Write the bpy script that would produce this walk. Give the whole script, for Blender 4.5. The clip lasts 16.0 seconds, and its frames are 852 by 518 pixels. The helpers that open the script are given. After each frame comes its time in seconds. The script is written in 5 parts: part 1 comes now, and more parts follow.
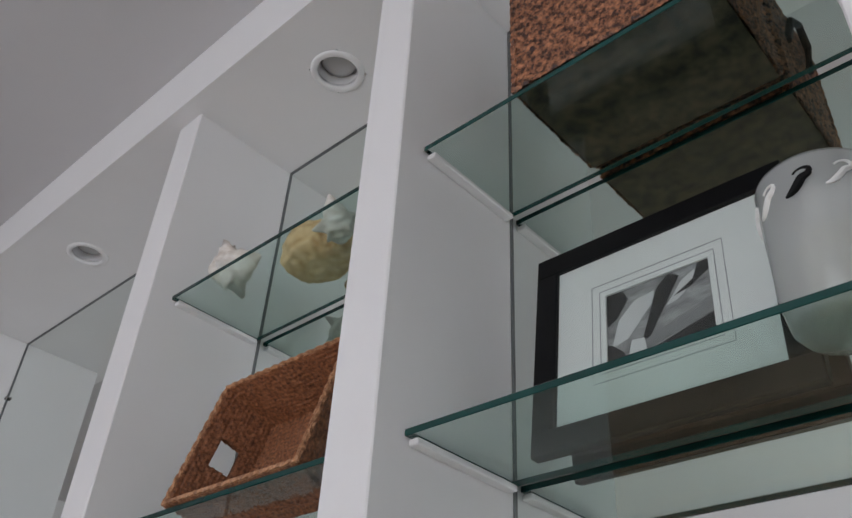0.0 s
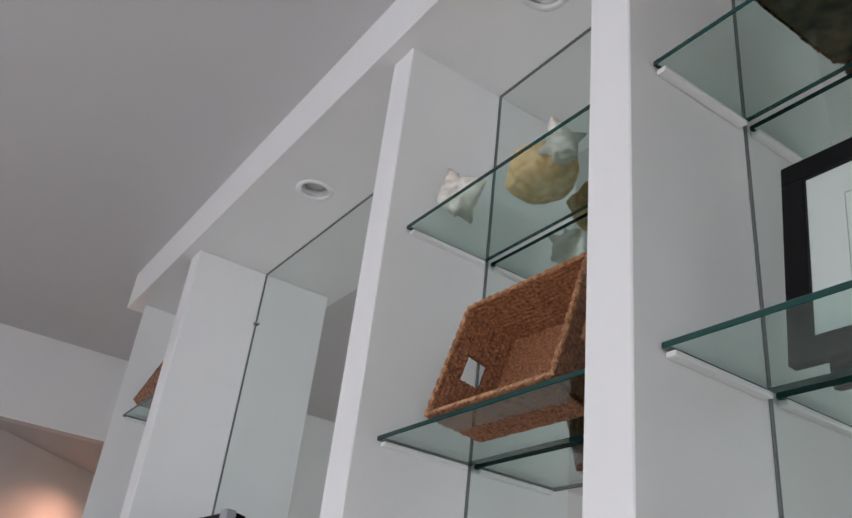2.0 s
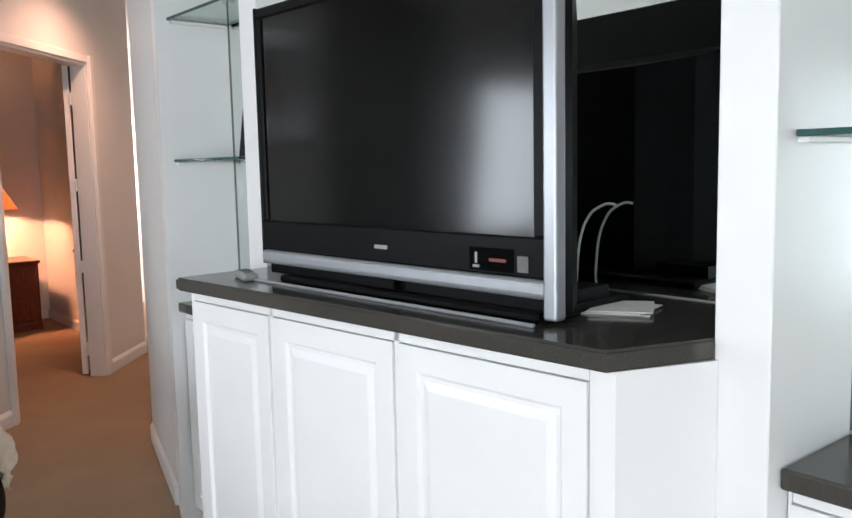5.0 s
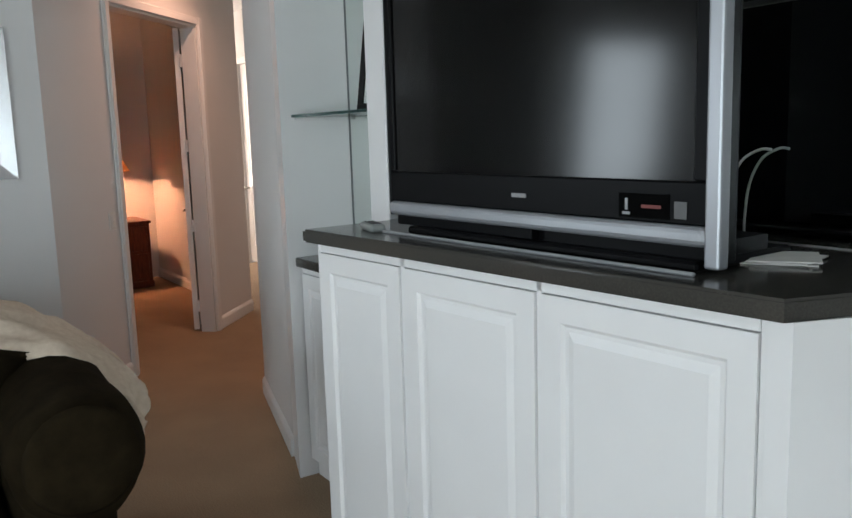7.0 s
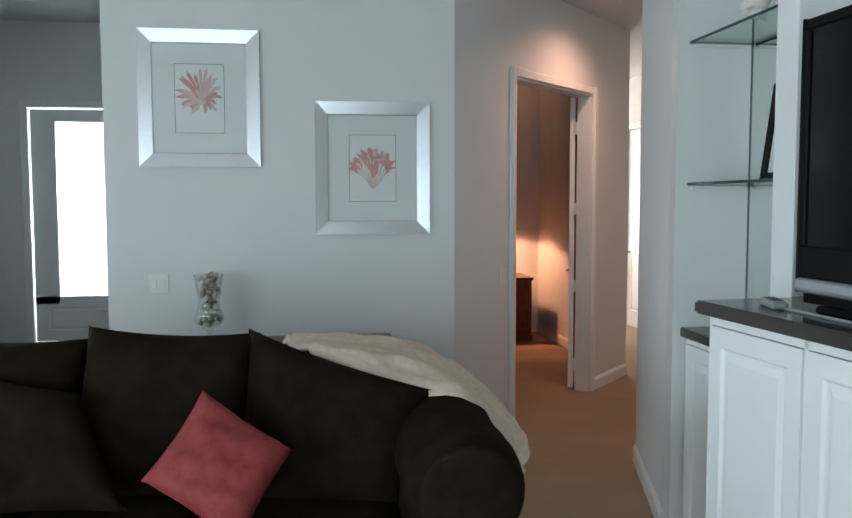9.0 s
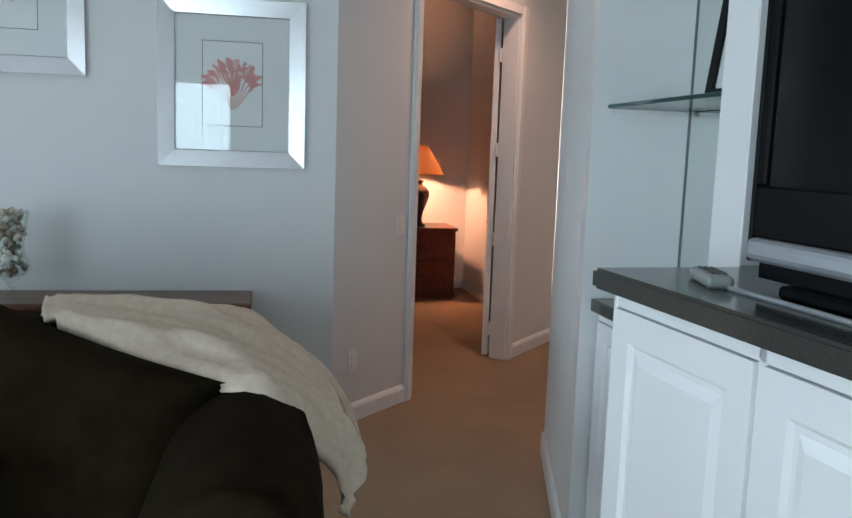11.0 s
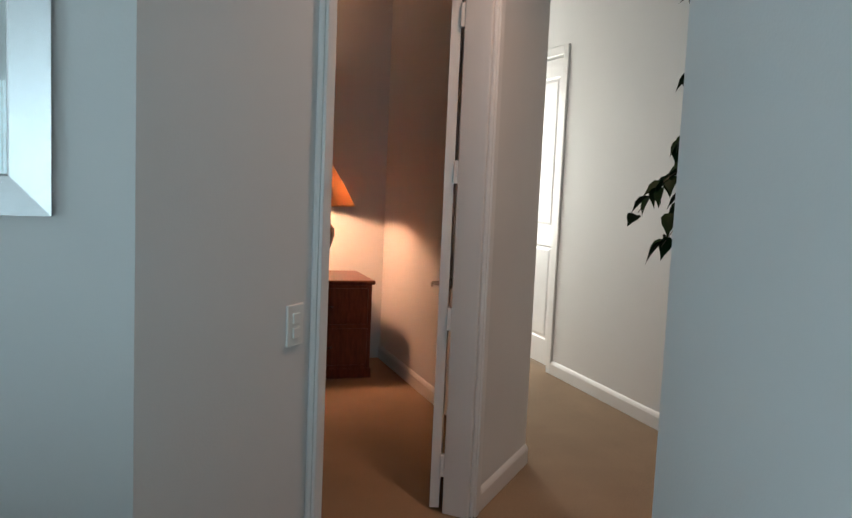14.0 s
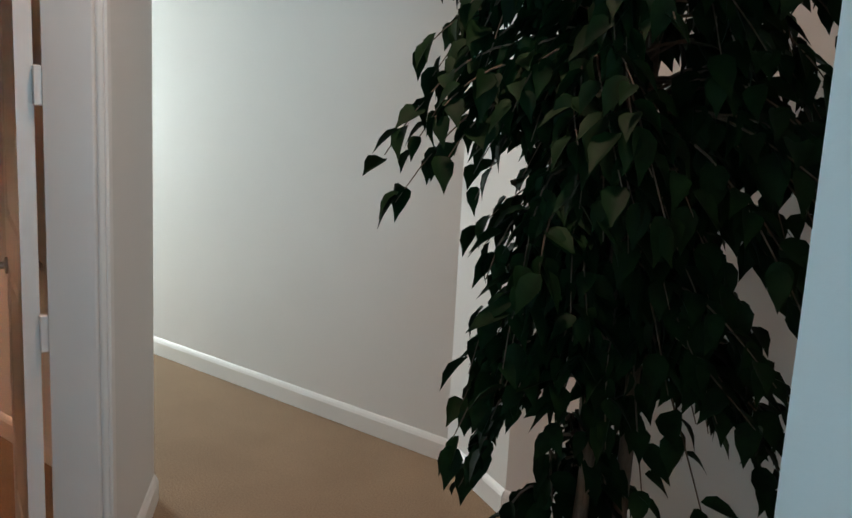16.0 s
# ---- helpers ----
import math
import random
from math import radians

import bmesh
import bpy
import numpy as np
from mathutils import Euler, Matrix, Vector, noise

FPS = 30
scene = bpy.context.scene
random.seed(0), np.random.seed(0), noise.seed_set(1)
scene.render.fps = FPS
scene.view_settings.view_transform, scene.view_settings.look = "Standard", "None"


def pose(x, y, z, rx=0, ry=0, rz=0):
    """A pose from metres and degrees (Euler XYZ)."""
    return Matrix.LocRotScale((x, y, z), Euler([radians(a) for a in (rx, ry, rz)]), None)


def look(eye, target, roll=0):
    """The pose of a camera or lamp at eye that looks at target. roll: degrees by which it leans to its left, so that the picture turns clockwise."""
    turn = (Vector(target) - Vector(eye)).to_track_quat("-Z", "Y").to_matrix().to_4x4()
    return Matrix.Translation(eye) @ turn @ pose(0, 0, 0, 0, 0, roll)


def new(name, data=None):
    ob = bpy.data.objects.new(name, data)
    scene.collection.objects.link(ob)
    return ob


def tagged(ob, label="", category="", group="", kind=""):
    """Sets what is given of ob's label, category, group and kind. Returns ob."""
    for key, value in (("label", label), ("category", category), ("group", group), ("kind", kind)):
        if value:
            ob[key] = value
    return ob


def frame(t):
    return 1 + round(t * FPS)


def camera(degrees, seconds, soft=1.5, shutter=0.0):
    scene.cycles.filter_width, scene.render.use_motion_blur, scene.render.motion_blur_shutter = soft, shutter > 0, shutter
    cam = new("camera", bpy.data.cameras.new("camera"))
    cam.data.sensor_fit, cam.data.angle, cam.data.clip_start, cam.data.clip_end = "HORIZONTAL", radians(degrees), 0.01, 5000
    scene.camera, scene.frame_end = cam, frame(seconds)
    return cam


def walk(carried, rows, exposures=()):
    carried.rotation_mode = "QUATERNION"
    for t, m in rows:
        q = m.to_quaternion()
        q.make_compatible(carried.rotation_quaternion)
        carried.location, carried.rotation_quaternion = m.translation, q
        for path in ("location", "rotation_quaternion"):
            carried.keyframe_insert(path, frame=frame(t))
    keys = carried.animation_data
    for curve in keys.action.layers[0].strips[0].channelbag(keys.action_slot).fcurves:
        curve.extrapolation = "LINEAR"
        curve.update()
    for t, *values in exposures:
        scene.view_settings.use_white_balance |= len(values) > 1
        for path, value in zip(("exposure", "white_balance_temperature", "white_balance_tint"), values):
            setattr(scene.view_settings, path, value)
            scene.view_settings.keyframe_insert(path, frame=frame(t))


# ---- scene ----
cam = camera(55.0, 16.0)
PATH = [
    (0, (-0.17, 0.028, 1.731), (-1.303, 1.196, 2.894), 3.5),
    (0.5, (-0.178, 0.004, 1.71), (-1.192, 1.147, 3.001), 5.3),
    (1, (-0.162, 0.005, 1.724), (-1.166, 1.106, 3.058), 5.5),
    (1.5, (-0.113, -0.048, 1.719), (-1.42, 0.937, 2.868), 7.1),
    (2, (-0.183, -0.1, 1.704), (-1.687, 0.82, 2.648), 7.1),
    (2.5, (-0.325, -0.298, 1.665), (-1.876, 0.741, 2.381), 2.0),
    (3, (-0.483, -0.395, 1.65), (-2.101, 0.679, 2.126), 3.9),
    (3.5, (-0.662, -0.413, 1.66), (-2.303, 0.621, 2.15), 0.5),
    (4, (-0.839, -0.479, 1.65), (-2.476, 0.576, 2.106), 2.4),
    (4.5, (-1.022, -0.534, 1.614), (-2.607, 0.672, 1.79), 3.5),
    (5, (-1.187, -0.59, 1.604), (-2.712, 0.684, 1.379), -1.2),
    (5.2, (-1.217, -0.59, 1.593), (-2.717, 0.683, 1.235), -1.8),
    (7.3, (-1.305, -0.664, 1.561), (-3.023, 0.324, 1.293), -1.6),
    (7.5, (-1.302, -0.655, 1.566), (-3.11, 0.18, 1.376), -1.8),
    (8, (-1.27, -0.715, 1.568), (-3.208, -0.233, 1.465), -2.0),
    (8.2, (-1.259, -0.763, 1.577), (-3.224, -0.407, 1.474), -2.0),
    (10.3, (-1.623, -0.484, 1.56), (-3.597, -0.219, 1.384), 0.9),
    (10.5, (-1.749, -0.416, 1.542), (-3.714, -0.113, 1.326), 0.6),
    (11, (-2.144, -0.2, 1.489), (-4.088, 0.191, 1.228), 2.0),
    (11.5, (-2.473, -0.081, 1.476), (-4.426, 0.276, 1.234), 1.4),
    (12, (-2.875, 0.002, 1.515), (-4.856, 0.203, 1.328), 1.1),
    (12.5, (-3.251, 0.006, 1.501), (-5.221, 0.316, 1.348), -0.4),
    (13, (-3.675, 0.097, 1.502), (-5.604, 0.603, 1.345), 0.5),
    (13.5, (-4.051, 0.157, 1.509), (-5.993, 0.573, 1.267), 1.9),
    (14, (-4.517, 0.19, 1.492), (-6.402, 0.83, 1.291), 2.5),
    (14.5, (-4.862, 0.248, 1.487), (-6.656, 1.103, 1.258), 1.7),
    (15, (-5.253, 0.284, 1.499), (-6.946, 1.31, 1.213), 2.1),
    (15.5, (-5.557, 0.27, 1.469), (-6.969, 1.667, 1.239), 1.4),
    (16, (-5.761, 0.413, 1.482), (-6.981, 1.962, 1.145), 3.0),
]
# stops, kelvin and tint of the carried camera, which adapts on the way
EXPOSURES = [
    (0.0, -0.20, 6850, 24), (0.5, -0.16, 6850, 24), (1.0, 0.06, 6850, 23), (1.5, 0.08, 6850, 23), (2.0, 0.04, 6850, 23), (3.0, -0.15, 6850, 16), (4.0, -0.06, 6850, 15),
    (4.5, 0.33, 6650, 13), (4.8, 0.55, 6700, 16), (5.0, 0.70, 6700, 16), (5.2, 0.70, 6700, 16), (7.3, 0.0, 6500, 10), (7.5, 0.02, 6450, 9),
    (8.2, 0.18, 6300, 7), (10.3, 0.06, 5850, 4), (11.0, 0.22, 5900, 6), (12.5, 0.12, 5900, 1), (13.5, 0.06, 5750, -3), (14.5, -0.04, 5450, -4),
    (15.0, 0.02, 5150, -9), (15.5, 0.14, 5100, -10), (16.0, 0.43, 5100, -11),
]
walk(cam, [(t, look(eye, target, roll)) for t, eye, target, roll in PATH], EXPOSURES)

# ---- world and large lights ----
world = bpy.data.worlds.new("sky")
scene.world = world
world.use_nodes = True
_wn = world.node_tree
_sky = _wn.nodes.new("ShaderNodeTexSky")
_sky.sky_type = "NISHITA"
_sky.sun_disc = False
_sky.sun_elevation = radians(48)
_sky.sun_rotation = radians(15)
_bg = _wn.nodes["Background"]
_bg.inputs["Strength"].default_value = 0.15
_wn.links.new(_sky.outputs["Color"], _bg.inputs["Color"])

sun = new("sun", bpy.data.lights.new("sun", "SUN"))
sun.data.energy, sun.data.angle, sun.data.color = 3.0, radians(0.5), (1.0, 0.95, 0.88)
sun.matrix_world = look((0, 0, 0), (-0.17, -0.65, -0.74))


def area_lamp(name, eye, target, w, h, power, color):
    d = bpy.data.lights.new(name, "AREA")
    d.shape, d.size, d.size_y, d.energy, d.color = "RECTANGLE", w, h, power, color
    ob = new(name, d)
    ob.matrix_world = look(eye, target)
    return ob


def point_lamp(name, at, power, color, radius):
    d = bpy.data.lights.new(name, "POINT")
    d.energy, d.color, d.shadow_soft_size = power, color, radius
    ob = new(name, d)
    ob.location = at
    return ob


def spot_lamp(name, eye, target, power, color, radius, cone):
    d = bpy.data.lights.new(name, "SPOT")
    d.energy, d.color, d.shadow_soft_size, d.spot_size, d.spot_blend = power, color, radius, radians(cone), 1.0
    ob = new(name, d)
    ob.matrix_world = look(eye, target)
    return ob


DAY = (0.79, 0.92, 1.0)
# added fill from an unseen south opening, front-lights the shelving posts
area_lamp("south_fill", (-0.4, -5.22, 1.25), (-0.6, -2.0, 0.35), 2.9, 2.2, 146, DAY)
area_lamp("slider_daylight", (2.30, -2.15, 1.22), (0.0, -2.15, 0.9), 2.9, 2.3, 104, DAY)
area_lamp("west_window_daylight", (-6.30, -4.2, 1.65), (-3.0, -4.0, 1.25), 1.0, 1.35, 75, DAY)
area_lamp("entry_daylight", (-11.5, -3.32, 1.5), (-6.0, -3.32, 1.5), 0.8, 2.1, 140, DAY)
area_lamp("corridor_daylight", (-12.35, 2.65, 1.6), (-9.0, 2.65, 1.4), 0.8, 1.6, 64, (1.0, 0.84, 0.72))
spot_lamp("hall_downlight", (-6.98, 1.545, 3.055), (-6.98, 1.545, 0.0), 80, (1.0, 0.53, 0.35), 0.06, 152)
point_lamp("bedside_bulb", (-10.45, 1.36, 1.36), 165, (1.0, 0.44, 0.23), 0.04)

# ---- materials ----


def mat(name, color, rough=0.5, metal=0.0, vary=0.06, scale=6.0, bump=0.0, bscale=80.0, spec=0.5, coat=0.0):
    """A painted, wooden, stone or metal surface: colour varied at two scales, with fine relief."""
    m = bpy.data.materials.new(name)
    m.use_nodes = True
    nt = m.node_tree
    b = nt.nodes["Principled BSDF"]
    b.inputs["Roughness"].default_value = rough
    b.inputs["Metallic"].default_value = metal
    b.inputs["Specular IOR Level"].default_value = spec
    b.inputs["Coat Weight"].default_value = coat
    tc = nt.nodes.new("ShaderNodeTexCoord")
    n1 = nt.nodes.new("ShaderNodeTexNoise")
    n1.inputs["Scale"].default_value = scale
    n1.inputs["Detail"].default_value = 6
    n2 = nt.nodes.new("ShaderNodeTexNoise")
    n2.inputs["Scale"].default_value = scale * 0.13
    n2.inputs["Detail"].default_value = 3
    nt.links.new(tc.outputs["Object"], n1.inputs["Vector"])
    nt.links.new(tc.outputs["Object"], n2.inputs["Vector"])
    mix = nt.nodes.new("ShaderNodeMath")
    mix.operation = "ADD"
    nt.links.new(n1.outputs["Fac"], mix.inputs[0])
    nt.links.new(n2.outputs["Fac"], mix.inputs[1])
    mr = nt.nodes.new("ShaderNodeMapRange")
    mr.inputs["From Min"].default_value = 0.6
    mr.inputs["From Max"].default_value = 1.4
    mr.inputs["To Min"].default_value = 1.0 - vary
    mr.inputs["To Max"].default_value = 1.0 + vary
    nt.links.new(mix.outputs[0], mr.inputs["Value"])
    hsv = nt.nodes.new("ShaderNodeHueSaturation")
    hsv.inputs["Color"].default_value = (*color, 1)
    nt.links.new(mr.outputs[0], hsv.inputs["Value"])
    nt.links.new(hsv.outputs["Color"], b.inputs["Base Color"])
    rr = nt.nodes.new("ShaderNodeMapRange")
    rr.inputs["To Min"].default_value = max(0.02, rough * 0.88)
    rr.inputs["To Max"].default_value = min(1.0, rough * 1.12)
    nt.links.new(n1.outputs["Fac"], rr.inputs["Value"])
    nt.links.new(rr.outputs[0], b.inputs["Roughness"])
    if bump:
        n3 = nt.nodes.new("ShaderNodeTexNoise")
        n3.inputs["Scale"].default_value = bscale
        n3.inputs["Detail"].default_value = 4
        nt.links.new(tc.outputs["Object"], n3.inputs["Vector"])
        bp = nt.nodes.new("ShaderNodeBump")
        bp.inputs["Strength"].default_value = bump
        bp.inputs["Distance"].default_value = 0.004
        nt.links.new(n3.outputs["Fac"], bp.inputs["Height"])
        nt.links.new(bp.outputs["Normal"], b.inputs["Normal"])
    return m


def two_tone(name, dark, light, rough, stretch, scale, bump=0.2, lo=0.35, hi=0.65, metal=0.0, detail=8.0, coat=0.0, blotch=0.0, spec=0.5):
    """Grain or flecks between two colours; stretch draws the pattern out along an axis."""
    m = bpy.data.materials.new(name)
    m.use_nodes = True
    nt = m.node_tree
    b = nt.nodes["Principled BSDF"]
    b.inputs["Roughness"].default_value = rough
    b.inputs["Metallic"].default_value = metal
    b.inputs["Specular IOR Level"].default_value = spec
    b.inputs["Coat Weight"].default_value = coat
    tc = nt.nodes.new("ShaderNodeTexCoord")
    mp = nt.nodes.new("ShaderNodeMapping")
    mp.inputs["Scale"].default_value = stretch
    nt.links.new(tc.outputs["Object"], mp.inputs["Vector"])
    n = nt.nodes.new("ShaderNodeTexNoise")
    n.inputs["Scale"].default_value = scale
    n.inputs["Detail"].default_value = detail
    n.inputs["Roughness"].default_value = 0.62
    nt.links.new(mp.outputs[0], n.inputs["Vector"])
    cr = nt.nodes.new("ShaderNodeValToRGB")
    cr.color_ramp.elements[0].position, cr.color_ramp.elements[0].color = lo, (*dark, 1)
    cr.color_ramp.elements[1].position, cr.color_ramp.elements[1].color = hi, (*light, 1)
    nt.links.new(n.outputs["Fac"], cr.inputs[0])
    nt.links.new(cr.outputs[0], b.inputs["Base Color"])
    if blotch:
        big = nt.nodes.new("ShaderNodeTexNoise")
        big.inputs["Scale"].default_value = 2.6
        big.inputs["Detail"].default_value = 4
        nt.links.new(tc.outputs["Object"], big.inputs["Vector"])
        rng = nt.nodes.new("ShaderNodeMapRange")
        rng.inputs["From Min"].default_value, rng.inputs["From Max"].default_value = 0.3, 0.7
        rng.inputs["To Min"].default_value, rng.inputs["To Max"].default_value = 1.0 - blotch, 1.0 + blotch
        nt.links.new(big.outputs["Fac"], rng.inputs["Value"])
        hs_ = nt.nodes.new("ShaderNodeHueSaturation")
        nt.links.new(cr.outputs[0], hs_.inputs["Color"])
        nt.links.new(rng.outputs[0], hs_.inputs["Value"])
        nt.links.new(hs_.outputs["Color"], b.inputs["Base Color"])
    if bump:
        bp = nt.nodes.new("ShaderNodeBump")
        bp.inputs["Strength"].default_value = bump
        bp.inputs["Distance"].default_value = 0.004
        nt.links.new(n.outputs["Fac"], bp.inputs["Height"])
        nt.links.new(bp.outputs["Normal"], b.inputs["Normal"])
    return m


def thin_glass(name, tint, gloss=1.45, rough=0.0, haze=0.0):
    """Sheet glass: clear with a tint, glossy by Fresnel; haze adds a frosted share."""
    m = bpy.data.materials.new(name)
    m.use_nodes = True
    nt = m.node_tree
    nt.nodes.remove(nt.nodes["Principled BSDF"])
    out = nt.nodes["Material Output"]
    tr = nt.nodes.new("ShaderNodeBsdfTransparent")
    tr.inputs["Color"].default_value = (*tint, 1)
    gl = nt.nodes.new("ShaderNodeBsdfGlossy")
    gl.inputs["Roughness"].default_value = rough
    lw = nt.nodes.new("ShaderNodeLayerWeight")
    lw.inputs["Blend"].default_value = 0.5
    pw = nt.nodes.new("ShaderNodeMath")
    pw.operation, pw.inputs[1].default_value = "POWER", 5.0
    nt.links.new(lw.outputs["Facing"], pw.inputs[0])
    fr = nt.nodes.new("ShaderNodeMapRange")
    fr.inputs["To Min"].default_value = ((gloss - 1) / (gloss + 1)) ** 2
    fr.inputs["To Max"].default_value = 0.9
    nt.links.new(pw.outputs[0], fr.inputs["Value"])
    mx = nt.nodes.new("ShaderNodeMixShader")
    nt.links.new(fr.outputs[0], mx.inputs[0])
    base = tr
    if haze:
        df = nt.nodes.new("ShaderNodeBsdfDiffuse")
        df.inputs["Color"].default_value = (0.82, 0.84, 0.83, 1)
        tl = nt.nodes.new("ShaderNodeBsdfTranslucent")
        tl.inputs["Color"].default_value = (0.82, 0.84, 0.83, 1)
        m1 = nt.nodes.new("ShaderNodeMixShader")
        m1.inputs[0].default_value = 0.5
        nt.links.new(df.outputs[0], m1.inputs[1])
        nt.links.new(tl.outputs[0], m1.inputs[2])
        m2 = nt.nodes.new("ShaderNodeMixShader")
        m2.inputs[0].default_value = haze
        nt.links.new(tr.outputs[0], m2.inputs[1])
        nt.links.new(m1.outputs[0], m2.inputs[2])
        base = m2
    nt.links.new(base.outputs[0], mx.inputs[1])
    nt.links.new(gl.outputs[0], mx.inputs[2])
    nt.links.new(mx.outputs[0], out.inputs["Surface"])
    return m


def glow(name, color, strength):
    m = bpy.data.materials.new(name)
    m.use_nodes = True
    b = m.node_tree.nodes["Principled BSDF"]
    b.inputs["Base Color"].default_value = (*color, 1)
    b.inputs["Emission Color"].default_value = (*color, 1)
    b.inputs["Emission Strength"].default_value = strength
    return m


PAINT = mat("wall_paint", (0.73, 0.725, 0.715), 0.62, vary=0.02, scale=3, bump=0.10, bscale=140)
# weak light on the ceilings is put into this grey, below the wall paint
CEIL = mat("dimmed_ceiling_paint", (0.60, 0.595, 0.60), 0.8, vary=0.02, scale=3, bump=0.12, bscale=120)
WHITE = mat("white_gloss_paint", (0.81, 0.805, 0.80), 0.32, vary=0.025, scale=5, bump=0.04, bscale=60)
TRIM = mat("trim_paint", (0.79, 0.785, 0.775), 0.36, vary=0.025, scale=5, bump=0.03, bscale=60)
CARPET = two_tone("carpet", (0.20, 0.130, 0.076), (0.39, 0.280, 0.178), 0.95, (1, 1, 1), 170, bump=0.9, lo=0.3, hi=0.7, detail=4, blotch=0.09)
COUNTER = two_tone("dark_counter", (0.046, 0.043, 0.038), (0.062, 0.058, 0.051), 0.16, (1, 1, 1), 240, bump=0.0, lo=0.4, hi=0.7, detail=2)
MIRROR = mat("mirror_silver", (0.80, 0.845, 0.825), 0.02, metal=1.0, vary=0.004)
SEAM = mat("mirror_seam", (0.16, 0.17, 0.17), 0.4)
SHELF = thin_glass("shelf_glass", (0.86, 0.94, 0.915), 1.5)
SHELF_EDGE = mat("shelf_glass_edge", (0.004, 0.052, 0.046), 0.10, vary=0.45, scale=7)
PANE = thin_glass("window_glass", (0.96, 0.98, 0.98))
PIC_GLASS = thin_glass("picture_glass", (0.97, 0.98, 0.98), 1.75)
TV_BLACK = mat("tv_black_plastic", (0.0035, 0.0035, 0.004), 0.36, vary=0.08, scale=20, spec=0.07)
TV_SCREEN = mat("tv_screen", (0.003, 0.0028, 0.0026), 0.13, vary=0.02, scale=4, spec=0.21)
TV_SILVER = mat("tv_silver_plastic", (0.34, 0.35, 0.37), 0.34, metal=0.45, vary=0.03, scale=30)
FRAME_SILVER = two_tone("brushed_silver_frame", (0.60, 0.59, 0.59), (0.68, 0.675, 0.68), 0.27, (1, 3, 3), 60, bump=0.02, metal=0.9)
BLACK_FRAME = mat("black_lacquer", (0.005, 0.005, 0.0055), 0.45, spec=0.18)
MAT_BOARD = mat("mat_board", (0.80, 0.80, 0.78), 0.85, vary=0.015, scale=20)
PRINT_PAPER = mat("print_paper", (0.84, 0.83, 0.81), 0.8, vary=0.03, scale=14)
CORAL = mat("coral_ink", (0.66, 0.29, 0.26), 0.8, vary=0.30, scale=40)
CORAL_PALE = mat("pale_coral_ink", (0.72, 0.50, 0.45), 0.8, vary=0.22, scale=40)
INK_LINE = mat("dark_ink_line", (0.10, 0.09, 0.09), 0.7)
WICKER = two_tone("wicker", (0.040, 0.012, 0.006), (0.52, 0.215, 0.105), 0.5, (1, 1, 1), 78, bump=0.5, lo=0.40, hi=0.67, detail=3, blotch=0.12)
WICKER_FINE = two_tone("fine_wicker", (0.060, 0.018, 0.008), (0.48, 0.190, 0.082), 0.55, (1, 1, 1), 120, bump=0.4, lo=0.28, hi=0.74, detail=4, blotch=0.18)
WICKER_PALE = two_tone("pale_wicker", (0.22, 0.085, 0.035), (0.58, 0.29, 0.145), 0.55, (1, 1, 1), 90, bump=0.4, detail=3)
# underside wicker: the shade below the basket is put into this darker brown
WICKER_SHADED = two_tone("shaded_wicker_underside", (0.030, 0.020, 0.012), (0.15, 0.098, 0.060), 0.75, (1, 1, 1), 30, bump=0.5)
SOFA = two_tone("brown_microfibre", (0.0115, 0.0082, 0.0042), (0.0195, 0.0140, 0.0070), 0.95, (1, 1, 1), 12, bump=0.25, spec=0.04, blotch=0.16)
RED_CLOTH = two_tone("red_cloth", (0.24, 0.030, 0.028), (0.34, 0.050, 0.045), 0.75, (1, 1, 1), 26, bump=0.2)
THROW = two_tone("cream_throw", (0.62, 0.495, 0.375), (0.71, 0.59, 0.465), 0.95, (1, 1, 1), 34, bump=0.3)
WOOD = two_tone("brown_wood", (0.070, 0.030, 0.013), (0.175, 0.085, 0.042), 0.32, (9, 1.2, 9), 5, bump=0.1)
CHERRY = two_tone("cherry_wood", (0.075, 0.018, 0.010), (0.17, 0.045, 0.024), 0.3, (6, 6, 1.5), 6, bump=0.08)
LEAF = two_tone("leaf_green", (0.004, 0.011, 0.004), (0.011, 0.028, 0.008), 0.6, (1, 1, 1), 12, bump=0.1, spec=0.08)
BARK = two_tone("bark", (0.05, 0.035, 0.022), (0.14, 0.10, 0.07), 0.85, (4, 4, 1), 12, bump=0.5)
SPONGE = two_tone("sea_sponge", (0.58, 0.33, 0.14), (0.93, 0.66, 0.37), 0.9, (1, 1, 1), 26, bump=0.8)
SHELL = two_tone("sea_shell", (0.60, 0.52, 0.44), (0.86, 0.82, 0.77), 0.35, (1, 1, 3), 14, bump=0.1)
FROSTED_PANE = thin_glass("obscured_glass", (0.95, 0.97, 0.97), 1.45, 0.3, haze=0.8)
FROST = thin_glass("frosted_glass", (0.93, 0.95, 0.94), 1.45, 0.25, haze=0.46)
CLEAR = thin_glass("clear_glass", (0.93, 0.96, 0.95), 1.5)
WAX = mat("candle_wax", (0.80, 0.76, 0.64), 0.5, vary=0.03)
STEEL = mat("satin_nickel", (0.45, 0.44, 0.42), 0.32, metal=1.0)
PLATE = mat("switch_plastic", (0.80, 0.80, 0.77), 0.4, vary=0.01)
SHADE = bpy.data.materials.new("lamp_shade_cloth")
SHADE.use_nodes = True
_nt = SHADE.node_tree
_tl = _nt.nodes.new("ShaderNodeBsdfTranslucent")
_tl.inputs["Color"].default_value = (0.80, 0.50, 0.27, 1)
